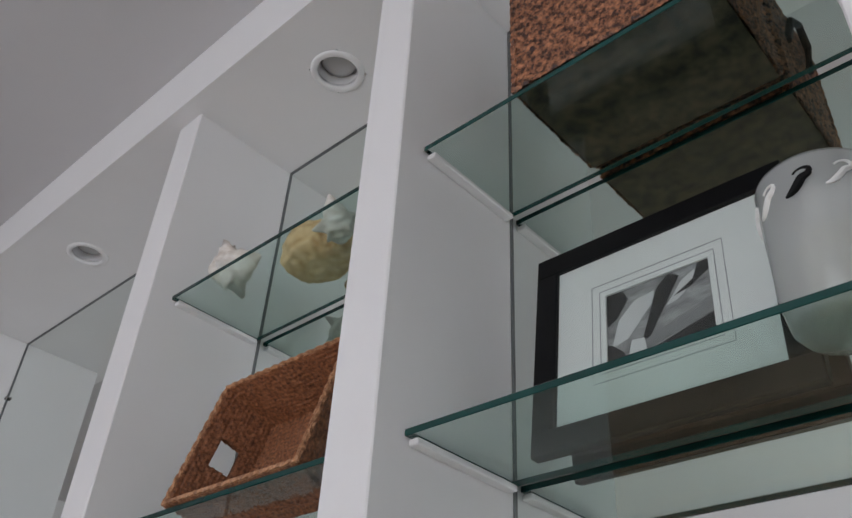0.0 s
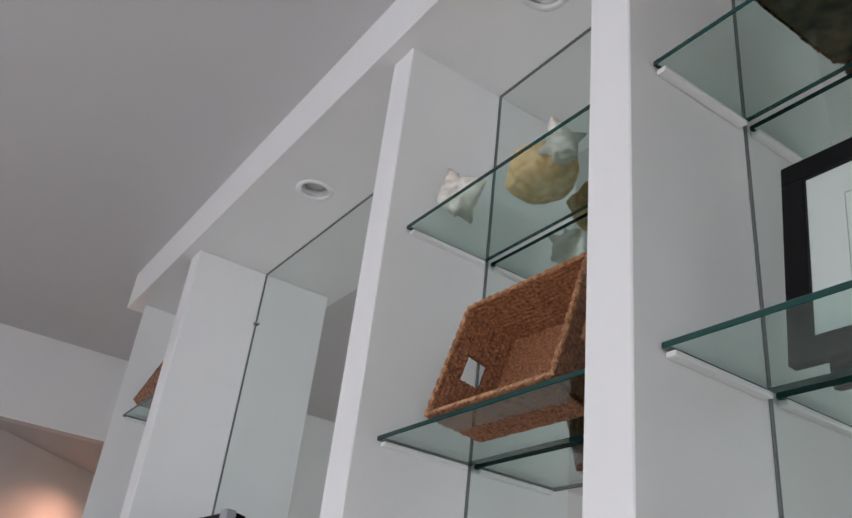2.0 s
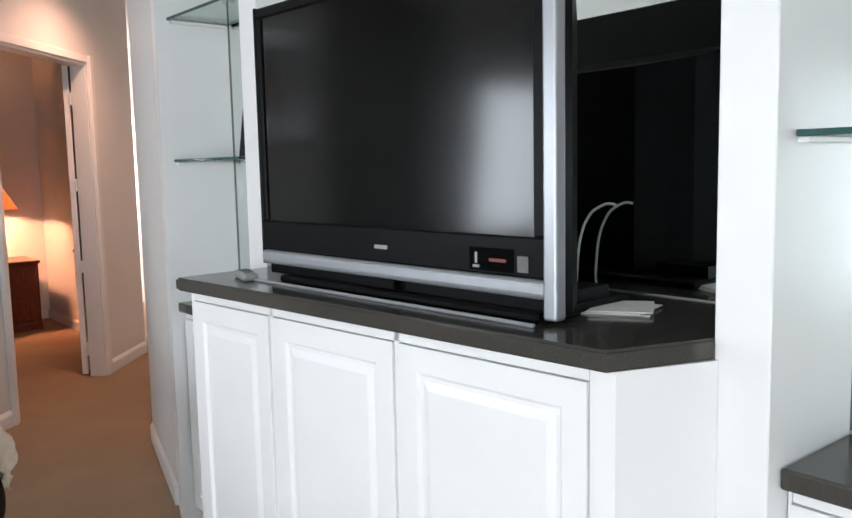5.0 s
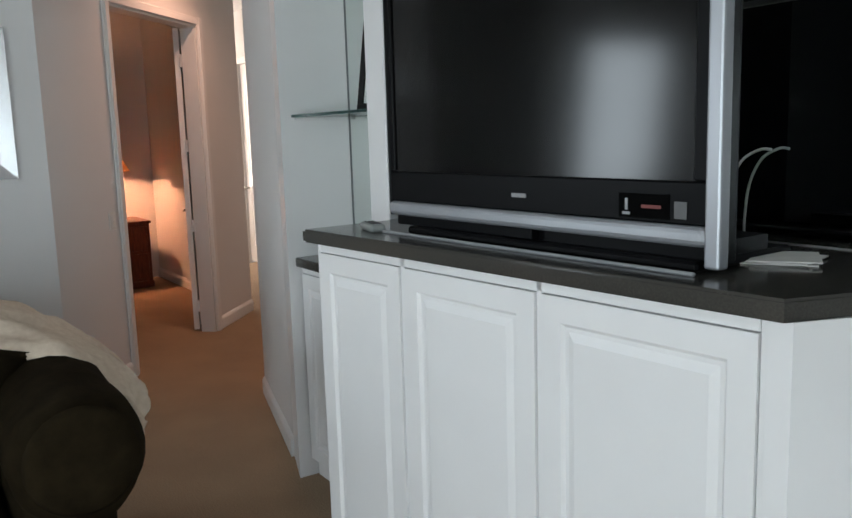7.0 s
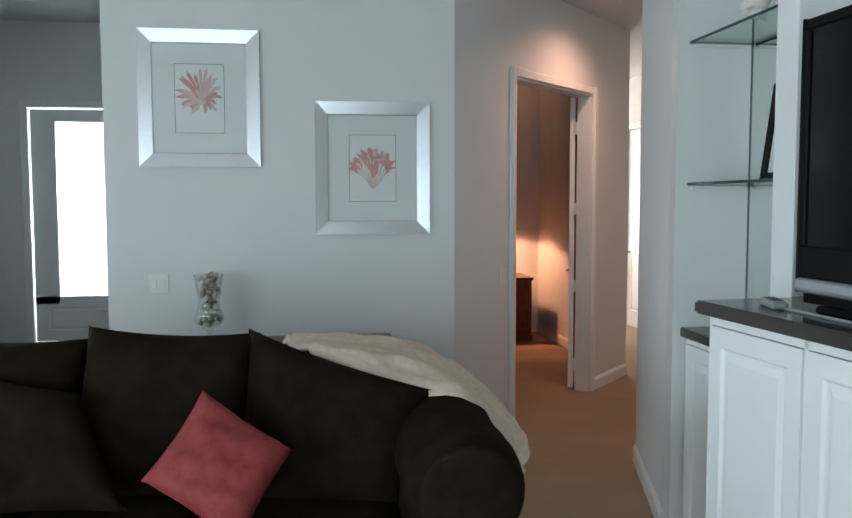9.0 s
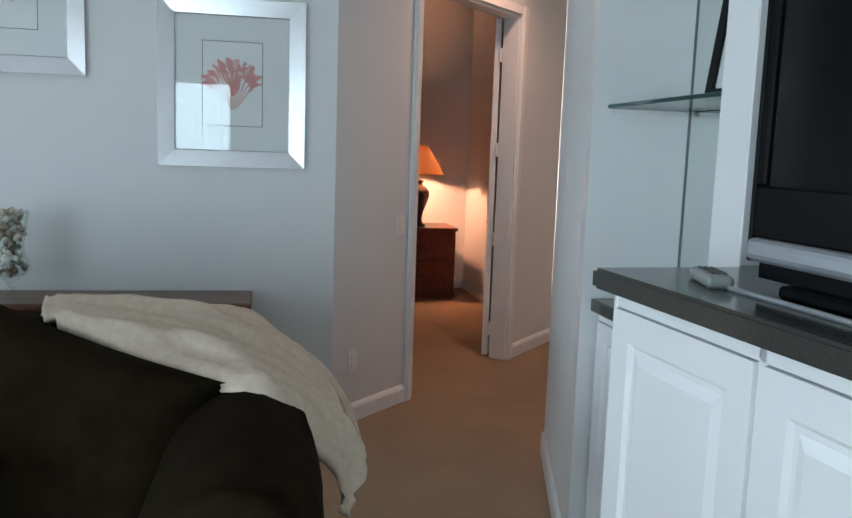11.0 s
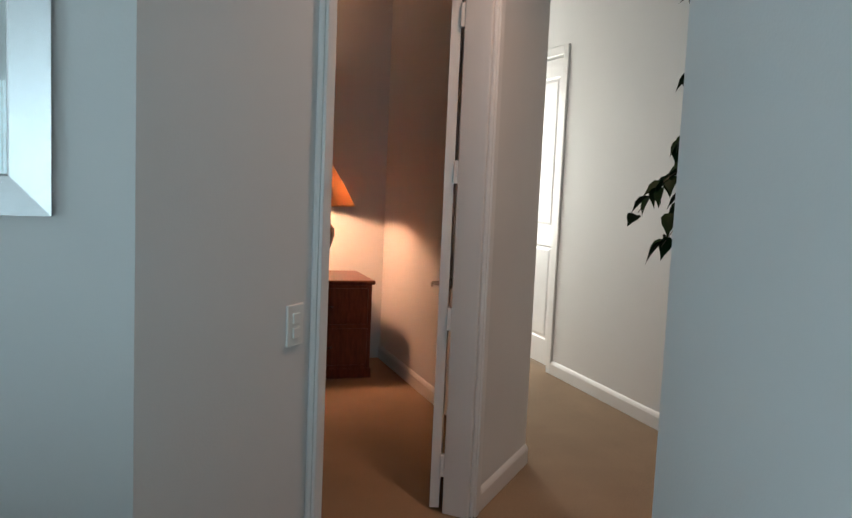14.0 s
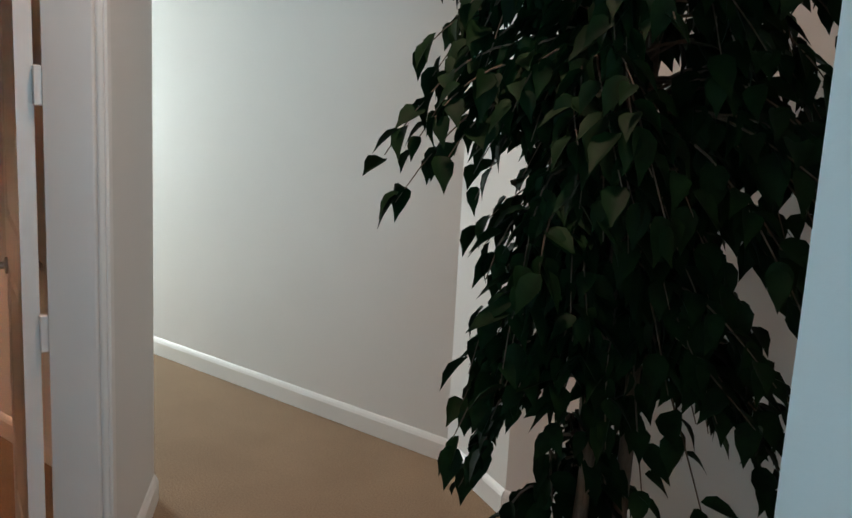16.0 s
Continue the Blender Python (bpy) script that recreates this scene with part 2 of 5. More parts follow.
_df = _nt.nodes.new("ShaderNodeBsdfDiffuse")
_df.inputs["Color"].default_value = (0.66, 0.44, 0.27, 1)
_mx = _nt.nodes.new("ShaderNodeMixShader")
_mx.inputs[0].default_value = 0.58
_nt.links.new(_df.outputs[0], _mx.inputs[1])
_nt.links.new(_tl.outputs[0], _mx.inputs[2])
_nt.links.new(_mx.outputs[0], _nt.nodes["Material Output"].inputs["Surface"])
BRONZE = two_tone("dark_bronze", (0.020, 0.010, 0.006), (0.055, 0.026, 0.014), 0.3, (1, 1, 1), 24, bump=0.2, metal=0.3)
CAN = mat("downlight_reflector", (0.74, 0.74, 0.74), 0.4)
PLASTIC_GREY = mat("grey_plastic", (0.30, 0.31, 0.32), 0.45)
DARK_GREY = mat("dark_grey_metal", (0.11, 0.11, 0.11), 0.5)
PAPER = mat("printed_paper", (0.72, 0.70, 0.66), 0.8, vary=0.10, scale=30)
CABLE = mat("white_cable", (0.66, 0.66, 0.64), 0.5)
LIT = glow("lit_lamp", (1.0, 0.86, 0.68), 14.0)
GRASS = two_tone("grass", (0.03, 0.06, 0.018), (0.07, 0.12, 0.04), 0.9, (1, 1, 1), 3, bump=0.3)
STUCCO = mat("stucco", (0.72, 0.70, 0.66), 0.85, vary=0.05, bump=0.3)
PATIO = mat("patio_concrete", (0.48, 0.46, 0.43), 0.8, vary=0.1, bump=0.2)
BLIND = mat("vinyl_blind", (0.80, 0.79, 0.75), 0.45, vary=0.02)

# ---- building helpers ----


def mesh_of(bm, name, material, smooth=False, angle=None):
    bmesh.ops.recalc_face_normals(bm, faces=bm.faces[:])
    me = bpy.data.meshes.new(name)
    bm.to_mesh(me)
    bm.free()
    for m in (material if isinstance(material, (list, tuple)) else [material]):
        me.materials.append(m)
    if smooth:
        for p in me.polygons:
            p.use_smooth = True
    return me


def part(name, bm, material, parent=None, label="", smooth=False):
    ob = new(name, mesh_of(bm, name, material, smooth))
    if parent is not None:
        ob.parent = parent
    if label:
        ob["label"] = label
    return ob


def empty(name, at=(0, 0, 0), rz=0.0):
    ob = new(name)
    ob.matrix_world = pose(*at, 0, 0, rz)
    return ob


def thing(name, bm, material, label, category, group="", smooth=False, kind=""):
    return tagged(part(name, bm, material, None, "", smooth), label, category, group, kind)


def box(x0, x1, y0, y1, z0, z1, bevel=0.0, segs=1, bm=None):
    b = bmesh.new()
    bmesh.ops.create_cube(b, size=1.0)
    for v in b.verts:
        v.co = Vector((x0 + (v.co.x + 0.5) * (x1 - x0), y0 + (v.co.y + 0.5) * (y1 - y0), z0 + (v.co.z + 0.5) * (z1 - z0)))
    if bevel:
        bmesh.ops.bevel(b, geom=b.edges[:], offset=bevel, segments=segs, affect="EDGES", profile=0.5)
    return join(bm, b)


def join(bm, b, m=None):
    """Adds b to bm, moved by m; gives b itself where there is no bm."""
    if m is not None:
        b.transform(m)
    if bm is None:
        return b
    me = bpy.data.meshes.new("tmp")
    b.to_mesh(me)
    b.free()
    bm.from_mesh(me)
    bpy.data.meshes.remove(me)
    return bm


def prism(pts, z0, z1, bm=None):
    """An upright prism over a plan outline."""
    b = bmesh.new()
    lo = [b.verts.new((x, y, z0)) for x, y in pts]
    hi = [b.verts.new((x, y, z1)) for x, y in pts]
    n = len(pts)
    b.faces.new(lo)
    b.faces.new(hi)
    for i in range(n):
        b.faces.new((lo[i], lo[(i + 1) % n], hi[(i + 1) % n], hi[i]))
    return join(bm, b)


def lathe(profile, steps=28, bm=None, m=None):
    """A turned shape from (radius, height) pairs; closed at radius 0."""
    b = bmesh.new()
    rings = []
    for r, z in profile:
        rings.append([b.verts.new((r * math.cos(2 * math.pi * i / steps), r * math.sin(2 * math.pi * i / steps), z)) for i in range(steps)])
    for a, c in zip(rings, rings[1:]):
        for i in range(steps):
            b.faces.new((a[i], a[(i + 1) % steps], c[(i + 1) % steps], c[i]))
    bmesh.ops.remove_doubles(b, verts=b.verts[:], dist=1e-5)
    return join(bm, b, m)


def tube(points, radii, sides=6, bm=None):
    """A round tube along points."""
    b = bmesh.new()
    rings = []
    pts = [Vector(p) for p in points]
    for i, p in enumerate(pts):
        d = (pts[min(i + 1, len(pts) - 1)] - pts[max(i - 1, 0)]).normalized()
        side = d.cross(Vector((0.31, 0.17, 0.93))).normalized()
        up = side.cross(d)
        r = radii[i] if isinstance(radii, (list, tuple)) else radii
        rings.append([b.verts.new(p + r * (math.cos(2 * math.pi * k / sides) * side + math.sin(2 * math.pi * k / sides) * up)) for k in range(sides)])
    for a, c in zip(rings, rings[1:]):
        for k in range(sides):
            b.faces.new((a[k], a[(k + 1) % sides], c[(k + 1) % sides], c[k]))
    b.faces.new(rings[0])
    b.faces.new(rings[-1])
    return join(bm, b)


def cushion(sx, sy, sz, power=4.0, n=12, wrinkle=0.008, seed=0.0, pinch=0.0):
    """A stuffed block, rounded like a superellipsoid, with soft wrinkles."""
    b = bmesh.new()
    bmesh.ops.create_cube(b, size=2.0)
    bmesh.ops.subdivide_edges(b, edges=b.edges[:], cuts=n, use_grid_fill=True)
    for v in b.verts:
        c = v.co
        k = (abs(c.x) ** power + abs(c.y) ** power + abs(c.z) ** power) ** (1 / power)
        c = c / k
        w = noise.noise(Vector((c.x * sx * 5 + seed, c.y * sy * 5, c.z * sz * 5)))
        edge = 1 - pinch * (abs(c.x) ** 3 * 0.5 + abs(c.z) ** 3 * 0.5) if pinch else 1.0
        v.co = Vector((c.x * sx / 2, c.y * sy / 2 * edge, c.z * sz / 2)) * (1 + wrinkle / max(0.05, sz) * w * 2)
    return b


def structure(name, bm, material, label, category="wall", smooth=False):
    return thing(name, bm, material, label, category, kind="structure", smooth=smooth)


def offset_line(p, q, t):
    """The two points of p-q moved t to the left of the way from p to q."""
    d = Vector((q[0] - p[0], q[1] - p[1])).normalized()
    n = Vector((-d.y, d.x)) * t
    return (p[0] + n.x, p[1] + n.y), (q[0] + n.x, q[1] + n.y)


def slab_wall(p, q, t, z0, z1, bm=None):
    a, c = offset_line(p, q, t)
    return prism([p, q, c, a], z0, z1, bm)


def baseboard(p, q, side, parent=None, h=0.105, t=0.016):
    """A moulded baseboard along p-q, standing out to the given side (+1: left of the way)."""
    b = bmesh.new()
    prof = [(0, 0), (t, 0), (t, h * 0.74), (t * 0.7, h * 0.86), (t * 0.35, h * 0.95), (0.0, h)]
    d = Vector((q[0] - p[0], q[1] - p[1], 0)).normalized()
    n = Vector((-d.y, d.x, 0)) * side
    ends = []
    for e in (p, q):
        ends.append([b.verts.new(Vector((e[0], e[1], 0.002)) + n * u + Vector((0, 0, w))) for u, w in prof])
    for i in range(len(prof)):
        j = (i + 1) % len(prof)
        b.faces.new((ends[0][i], ends[0][j], ends[1][j], ends[1][i]))
    b.faces.new(ends[0])
    b.faces.new(ends[1])
    return structure("baseboard", b, TRIM, "white painted moulded baseboard along the wall", "baseboard")


# ---- structure ----
CZ = 3.70           # living room ceiling
HZ = 3.08           # hall ceiling and header
EAST, SOUTH, WEST = 2.0, -5.3, -6.36
FRONT = -10.87      # outer wall of bedroom and entry

structure("floor", box(-13.0, 2.4, -5.7, 3.9, -0.12, 0.0), CARPET, "tan cut-pile carpet over the whole floor", "floor")
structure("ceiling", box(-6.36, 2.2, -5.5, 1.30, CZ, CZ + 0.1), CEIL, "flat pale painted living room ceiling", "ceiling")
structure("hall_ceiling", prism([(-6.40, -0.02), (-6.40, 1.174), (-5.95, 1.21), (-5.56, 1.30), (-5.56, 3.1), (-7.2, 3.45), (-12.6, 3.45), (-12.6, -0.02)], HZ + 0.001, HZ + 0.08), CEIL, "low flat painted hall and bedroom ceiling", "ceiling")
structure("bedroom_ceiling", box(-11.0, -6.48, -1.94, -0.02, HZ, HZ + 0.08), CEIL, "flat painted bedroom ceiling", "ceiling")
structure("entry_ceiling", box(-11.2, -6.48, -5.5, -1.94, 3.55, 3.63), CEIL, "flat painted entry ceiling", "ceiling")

# wall with the two coral prints, and the header that carries it over the hall opening and the entry opening
b = box(-6.48, WEST, -1.94, 0.16, 0, CZ)
box(-6.48, WEST, 0.16, 1.30, HZ, CZ, bm=b)
box(-6.48, WEST, -3.3, -1.94, HZ, CZ, bm=b)
structure("wall_west", b, PAINT, "white painted wall with header over the openings", "wall")
# far part of the west wall, with a window
b = box(-6.48, WEST, -5.3, -5.0, 0, CZ)
box(-6.48, WEST, -3.42, -3.3, 0, CZ, bm=b)
box(-6.48, WEST, -5.0, -3.42, 0, 0.9, bm=b)
box(-6.48, WEST, -5.0, -3.42, 2.4, CZ, bm=b)
structure("wall_southwest", b, PAINT, "white painted wall round a window", "wall")
b = box(-6.48, -1.9, -5.45, SOUTH, 0, CZ)
box(1.1, 2.2, -5.45, SOUTH, 0, CZ, bm=b)
box(-1.9, 1.1, -5.45, SOUTH, 2.42, CZ, bm=b)
structure("wall_south", b, PAINT, "white painted living room wall", "wall")
b = box(EAST, EAST + 0.15, -5.3, -3.62, 0, CZ)
box(EAST, EAST + 0.15, -0.63, 1.3, 0, CZ, bm=b)
box(EAST, EAST + 0.15, -3.62, -0.63, 2.52, CZ, bm=b)
structure("wall_east", b, PAINT, "white painted wall round a glass sliding door", "wall")
structure("wall_north", box(-4.75, 2.0, 1.172, 1.30, 0, CZ), PAINT, "white painted wall behind the shelving", "wall")

# end of the shelving: a slanted wall with a cabinet stile, then the return of the header
E0, E1, E2 = (-4.632, 0.822), (-4.885, 0.911), (-5.944, 1.206)
b = prism([E1, E2, (-5.93, 1.33), (-4.75, 1.33), (-4.75, 0.99)], 0, CZ)
prism([E2, (-6.358, 1.183), (-6.358, 1.34), (-5.93, 1.33)], HZ, CZ, b)
structure("wall_end", b, PAINT, "white painted slanted wall beside the shelving", "wall")
baseboard(E2, E1, -1)
structure("niche_wall", prism([(-5.93, 1.33), (-5.55, 1.33), (-5.55, 2.95), (-5.67, 2.95), (-5.67, 1.45), (-5.93, 1.45)], 0, HZ), PAINT, "white painted niche wall behind the plant", "wall")

# slanted wall with the bedroom double door
W0 = Vector((-6.36, 0.16))
DIR = Vector((-0.70711, 0.70711))


def on(u, d=0.0):
    """A point u along the slanted wall and d behind its face."""
    p = W0 + DIR * u + Vector((-0.70711, -0.70711)) * d
    return (p.x, p.y)


U0, U1, UEND, DOOR_H = 0.735, 1.945, 2.815, 2.44
b = prism([on(0), on(U0), on(U0, 0.12), on(0.0, 0.115)], 0, HZ)
CB = (-8.33, 2.085)
prism([on(U1), CB, (CB[0] - 0.13, CB[1] - 0.07), on(U1, 0.12)], 0, HZ, b)
prism([on(U0), on(U1), on(U1, 0.12), on(U0, 0.12)], DOOR_H, HZ, b)
structure("wall_slanted", b, PAINT, "white painted slanted hall wall with a doorway", "wall")
b = prism([CB, (-12.5, CB[1]), (-12.5, 1.98), (CB[0] - 0.12, 1.98)], 0, HZ)
structure("wall_corridor", b, PAINT, "white painted corridor wall", "wall")
# far corridor wall with a doorway, then the slanted piece and the niche back
b = box(-10.2, -7.74, 3.17, 3.30, 0, HZ)
box(-11.1, -10.2, 3.17, 3.30, 2.46, HZ, bm=b)
box(-12.5, -11.1, 3.17, 3.30, 0, HZ, bm=b)
prism([(-7.76, 3.17), (-7.30, 2.93), (-7.25, 3.05), (-7.74, 3.30)], 0, HZ, b)
box(-7.30, -5.55, 2.93, 3.05, 0, HZ, bm=b)
structure("wall_far", b, PAINT, "white painted far corridor wall", "wall")
b = box(-12.62, -12.5, 1.9, 3.4, 0, 0.6)
box(-12.62, -12.5, 1.9, 3.4, 2.4, HZ, bm=b)
box(-12.62, -12.5, 1.9, 2.2, 0.6, 2.4, bm=b)
box(-12.62, -12.5, 3.1, 3.4, 0.6, 2.4, bm=b)
structure("wall_corridor_end", b, PAINT, "white painted corridor end wall", "wall")
# outer wall of bedroom and entry
b = box(FRONT - 0.15, FRONT, -2.85, 1.98, 0, 3.63)
box(FRONT - 0.15, FRONT, -5.5, -3.82, 0, 3.63, bm=b)
box(FRONT - 0.15, FRONT, -3.82, -2.85, 2.62, 3.63, bm=b)
structure("wall_front", b, PAINT, "beige white painted outer wall", "wall")
structure("wall_bedroom_side", box(FRONT, -6.48, -1.94, -1.80, 0, 3.63), PAINT, "white painted wall between entry and bedroom", "wall")
structure("wall_entry_south", box(FRONT, -6.48, -5.5, -5.3, 0, 3.63), PAINT, "white painted entry wall", "wall")

baseboard((WEST, -1.94), (WEST, 0.16), -1)
baseboard(on(0), on(U0 - 0.075), -1)
baseboard(on(U1 + 0.085), CB, -1)
baseboard(CB, (-12.4, CB[1]), -1)
baseboard((-10.13, 3.17), (-7.76, 3.17), -1)
baseboard((-7.76, 3.17), (-7.30, 2.93), -1)
baseboard((-7.30, 2.93), (-5.7, 2.93), -1)
baseboard((-10.86, 1.98), (-8.6, 1.98), -1)
baseboard((FRONT, 1.9), (FRONT, -1.7), 1)

# ---- doors and windows ----


def panel_door(w, h, t, rails, stile=0.11, bm=None, m=None):
    """A door slab w x h standing in x-z, face to -y, with a moulded panel on both faces for each (bottom, top) given."""
    b = bmesh.new()
    bmesh.ops.create_cube(b, size=1.0)
    for v in b.verts:
        v.co = Vector(((v.co.x + 0.5) * w, (v.co.y + 0.5) * t, (v.co.z + 0.5) * h))
    for z in sorted({z for r in rails for z in r}):
        bmesh.ops.bisect_plane(b, geom=b.verts[:] + b.edges[:] + b.faces[:], plane_co=(0, 0, z), plane_no=(0, 0, 1))
    for x in (stile, w - stile):
        bmesh.ops.bisect_plane(b, geom=b.verts[:] + b.edges[:] + b.faces[:], plane_co=(x, 0, 0), plane_no=(1, 0, 0))
    for f in b.faces[:]:
        c = f.calc_center_median()
        if abs(abs(f.normal.y) - 1) < 1e-3 and stile < c.x < w - stile and any(lo < c.z < hi for lo, hi in rails):
            bmesh.ops.inset_region(b, faces=[f], thickness=0.012, depth=-0.008)
            bmesh.ops.inset_region(b, faces=[f], thickness=0.014, depth=0.0)
            bmesh.ops.inset_region(b, faces=[f], thickness=0.028, depth=0.007)
    return join(bm, b, m)


def face_matrix(p, q, z=0.0):
    """Local x runs from p to q, local -y faces to the right of that way."""
    a = math.atan2(q[1] - p[1], q[0] - p[0])
    return Matrix.Translation((p[0], p[1], z)) @ Matrix.Rotation(a, 4, "Z")


# casing and jamb of the bedroom double doorway
frame_b = bmesh.new()
mm = face_matrix(on(0), on(1))
for x0, x1 in ((U0 - 0.075, U0), (U1, U1 + 0.085)):
    box(x0, x1, -0.018, 0.0, 0.0, DOOR_H + 0.06, 0.006, bm=frame_b)
    box(x0 + 0.012, x1 - 0.03, -0.026, -0.016, 0.0, DOOR_H + 0.06, 0.004, bm=frame_b)
box(U0, U1, -0.018, 0.0, DOOR_H, DOOR_H + 0.06, 0.006, bm=frame_b)
box(U0 - 0.004, U0 + 0.018, 0.0, 0.125, 0.0, DOOR_H, 0.003, bm=frame_b)
box(U1 - 0.018, U1 + 0.004, 0.0, 0.125, 0.0, DOOR_H, 0.003, bm=frame_b)
box(U0, U1, 0.0, 0.125, DOOR_H - 0.018, DOOR_H + 0.004, 0.003, bm=frame_b)

frame_b.transform(mm)
structure("door_1", frame_b, TRIM, "white painted casing and jamb of the bedroom doorway", "door frame")

# open leaf: hinged on the far jamb, swung into the bedroom
leaf = empty("bedroom_door")
leaf.matrix_world = Matrix.Translation((-7.842, 1.430, 0.015)) @ Matrix.Rotation(math.atan2(0.36, -0.93), 4, "Z")
LEAF_W = 0.60
slab = part("leaf", panel_door(LEAF_W, 2.415, 0.042, [(0.2, 0.95), (1.1, 2.28)], 0.1), TRIM, leaf)
for i, z in enumerate((0.20, 0.86, 1.50, 2.16)):
    part("hinge", box(-0.022, 0.006, -0.030, 0.003, z - 0.05, z + 0.05, 0.003), TRIM, leaf, "white painted hinge")
for s_, y_ in ((-1, 0.0), (1, 0.042)):
    hb = lathe([(0, 0), (0.027, 0), (0.027, 0.008), (0.012, 0.012), (0.010, 0.05), (0, 0.05)], 16, m=Matrix.Translation((LEAF_W - 0.06, y_, 0.945)) @ Matrix.Rotation(radians(-90 * s_), 4, "X"))
    tube([(LEAF_W - 0.06, y_ + s_ * 0.045, 0.945), (LEAF_W - 0.10, y_ + s_ * 0.050, 0.947), (LEAF_W - 0.165, y_ + s_ * 0.046, 0.945)], [0.009, 0.008, 0.006], 8, hb)
    part("lever_handle", hb, STEEL, leaf, "satin nickel lever handle")
tagged(leaf, "white panelled bedroom door leaf standing open", "door")

# doorway at the far end of the corridor, with a white door
fb = box(-10.2, -10.13, 3.152, 3.17, 0, 2.53, 0.004)
box(-11.17, -11.1, 3.152, 3.17, 0, 2.53, 0.004, bm=fb)
box(-11.1, -10.2, 3.152, 3.17, 2.46, 2.53, 0.004, bm=fb)
structure("door_2", fb, TRIM, "white painted casing of the corridor door", "door frame")
cd = empty("corridor_door", (-11.09, 3.20, 0.03))
part("leaf", panel_door(0.88, 2.42, 0.04, [(0.2, 0.95), (1.1, 2.28)], 0.12), WHITE, cd)
part("knob", lathe([(0, 0), (0.012, 0), (0.012, 0.03), (0.027, 0.045), (0.02, 0.065), (0, 0.068)], 14, m=Matrix.Translation((0.07, 0, 0.92)) @ Matrix.Rotation(radians(90), 4, "X")), STEEL, cd, "satin nickel knob")
tagged(cd, "closed white panelled door lit by daylight", "door")

# entry door with a tall glass pane
ed = empty("entry_door", (FRONT - 0.09, -2.86, 0.02), -90)
eb = box(0, 0.135, 0, 0.05, 0.42, 2.58)
box(0.68, 0.94, 0, 0.05, 0.42, 2.58, bm=eb)
box(0.135, 0.68, 0, 0.05, 2.45, 2.58, bm=eb)
lowb = panel_door(0.94, 0.50, 0.05, [(0.12, 0.38)], 0.14, bm=eb)
part("door_frame", eb, TRIM, ed)
part("glass_pane", box(0.135, 0.68, 0.02, 0.03, 0.49, 2.45), FROSTED_PANE, ed, "tall obscured glass pane")
for z in (0.79, 0.93):
    part("deadbolt", lathe([(0, 0), (0.028, 0), (0.028, 0.02), (0, 0.03)], 14, m=Matrix.Translation((0.75, 0.0, z)) @ Matrix.Rotation(radians(90), 4, "X")), STEEL, ed, "satin nickel lock")
tagged(ed, "white entry door with a tall bright glass pane", "door")
eb = box(FRONT, FRONT + 0.018, -2.86, -2.78, 0, 2.70, 0.004)
box(FRONT, FRONT + 0.018, -3.89, -3.81, 0, 2.70, 0.004, bm=eb)
box(FRONT, FRONT + 0.018, -3.81, -2.86, 2.62, 2.70, 0.004, bm=eb)
structure("door_3", eb, TRIM, "white painted casing of the entry door", "door frame")



def sliding_door(name, at, rz, label, h=2.42):
    slider = empty(name, at, rz)
    for k in range(3):
        y0 = k * 0.997
        pb = box(0.02, 0.07, y0, y0 + 0.055, 0.0, h, 0.004)
        box(0.02, 0.07, y0 + 0.942, y0 + 0.997, 0.0, h, 0.004, bm=pb)
        box(0.02, 0.07, y0 + 0.055, y0 + 0.942, 0.0, 0.08, 0.004, bm=pb)
        box(0.02, 0.07, y0 + 0.055, y0 + 0.942, h - 0.07, h, 0.004, bm=pb)
        part("door_panel_frame", pb, TRIM, slider)
        g = part("pane", box(0.04, 0.048, y0 + 0.055, y0 + 0.942, 0.08, h - 0.07), PANE, slider)
        g.visible_shadow = False
    return tagged(slider, label, "window", kind="structure")


sliding_door("window_1", (EAST, -3.62, 0.0), 0, "white framed three-panel sliding glass door", 2.52)
# unseen door, added to go with the south fill lamp
sliding_door("added_window", (-1.9, SOUTH, 0.0), -90, "white framed sliding glass door added out of view for the south fill")
blinds = empty("vertical_blinds", (EAST - 0.05, -3.62, 0.0))
part("headrail", box(-0.04, 0.02, -0.05, 3.05, 2.53, 2.58, 0.006), BLIND, blinds)
sl = mesh_of(box(-0.040, 0.040, -0.0012, 0.0012, 0.03, 2.53), "slat", BLIND)
for k in range(33):
    o = new("slat", sl)
    o.parent = blinds
    o.matrix_basis = pose(-0.02, 0.04 + k * 0.0925, 0, 0, 0, 1 + 4 * math.sin(k * 1.7))
tagged(blinds, "white vertical blinds turned open before the sliding door", "blinds")

ww = empty("window_2", (-6.44, -5.0, 0.9))
wb = box(-0.02, 0.03, 0, 0.05, 0, 1.5)
box(-0.02, 0.03, 1.53, 1.58, 0, 1.5, bm=wb)
box(-0.02, 0.03, 0.05, 1.53, 0, 0.05, bm=wb)
box(-0.02, 0.03, 0.05, 1.53, 1.45, 1.5, bm=wb)
box(-0.02, 0.03, 0.765, 0.815, 0.05, 1.45, bm=wb)
part("window_frame", wb, TRIM, ww)
g = part("pane", box(0.0, 0.006, 0.05, 1.53, 0.05, 1.45), PANE, ww)
g.visible_shadow = False
part("window_sill", box(0.03, 0.14, -0.04, 1.62, -0.04, 0.0, 0.006), TRIM, ww)
tagged(ww, "white framed window with one mullion", "window", kind="structure")
cw = empty("window_3", (-12.56, 2.2, 0.6))
wb = box(-0.02, 0.03, 0, 0.05, 0, 1.8)
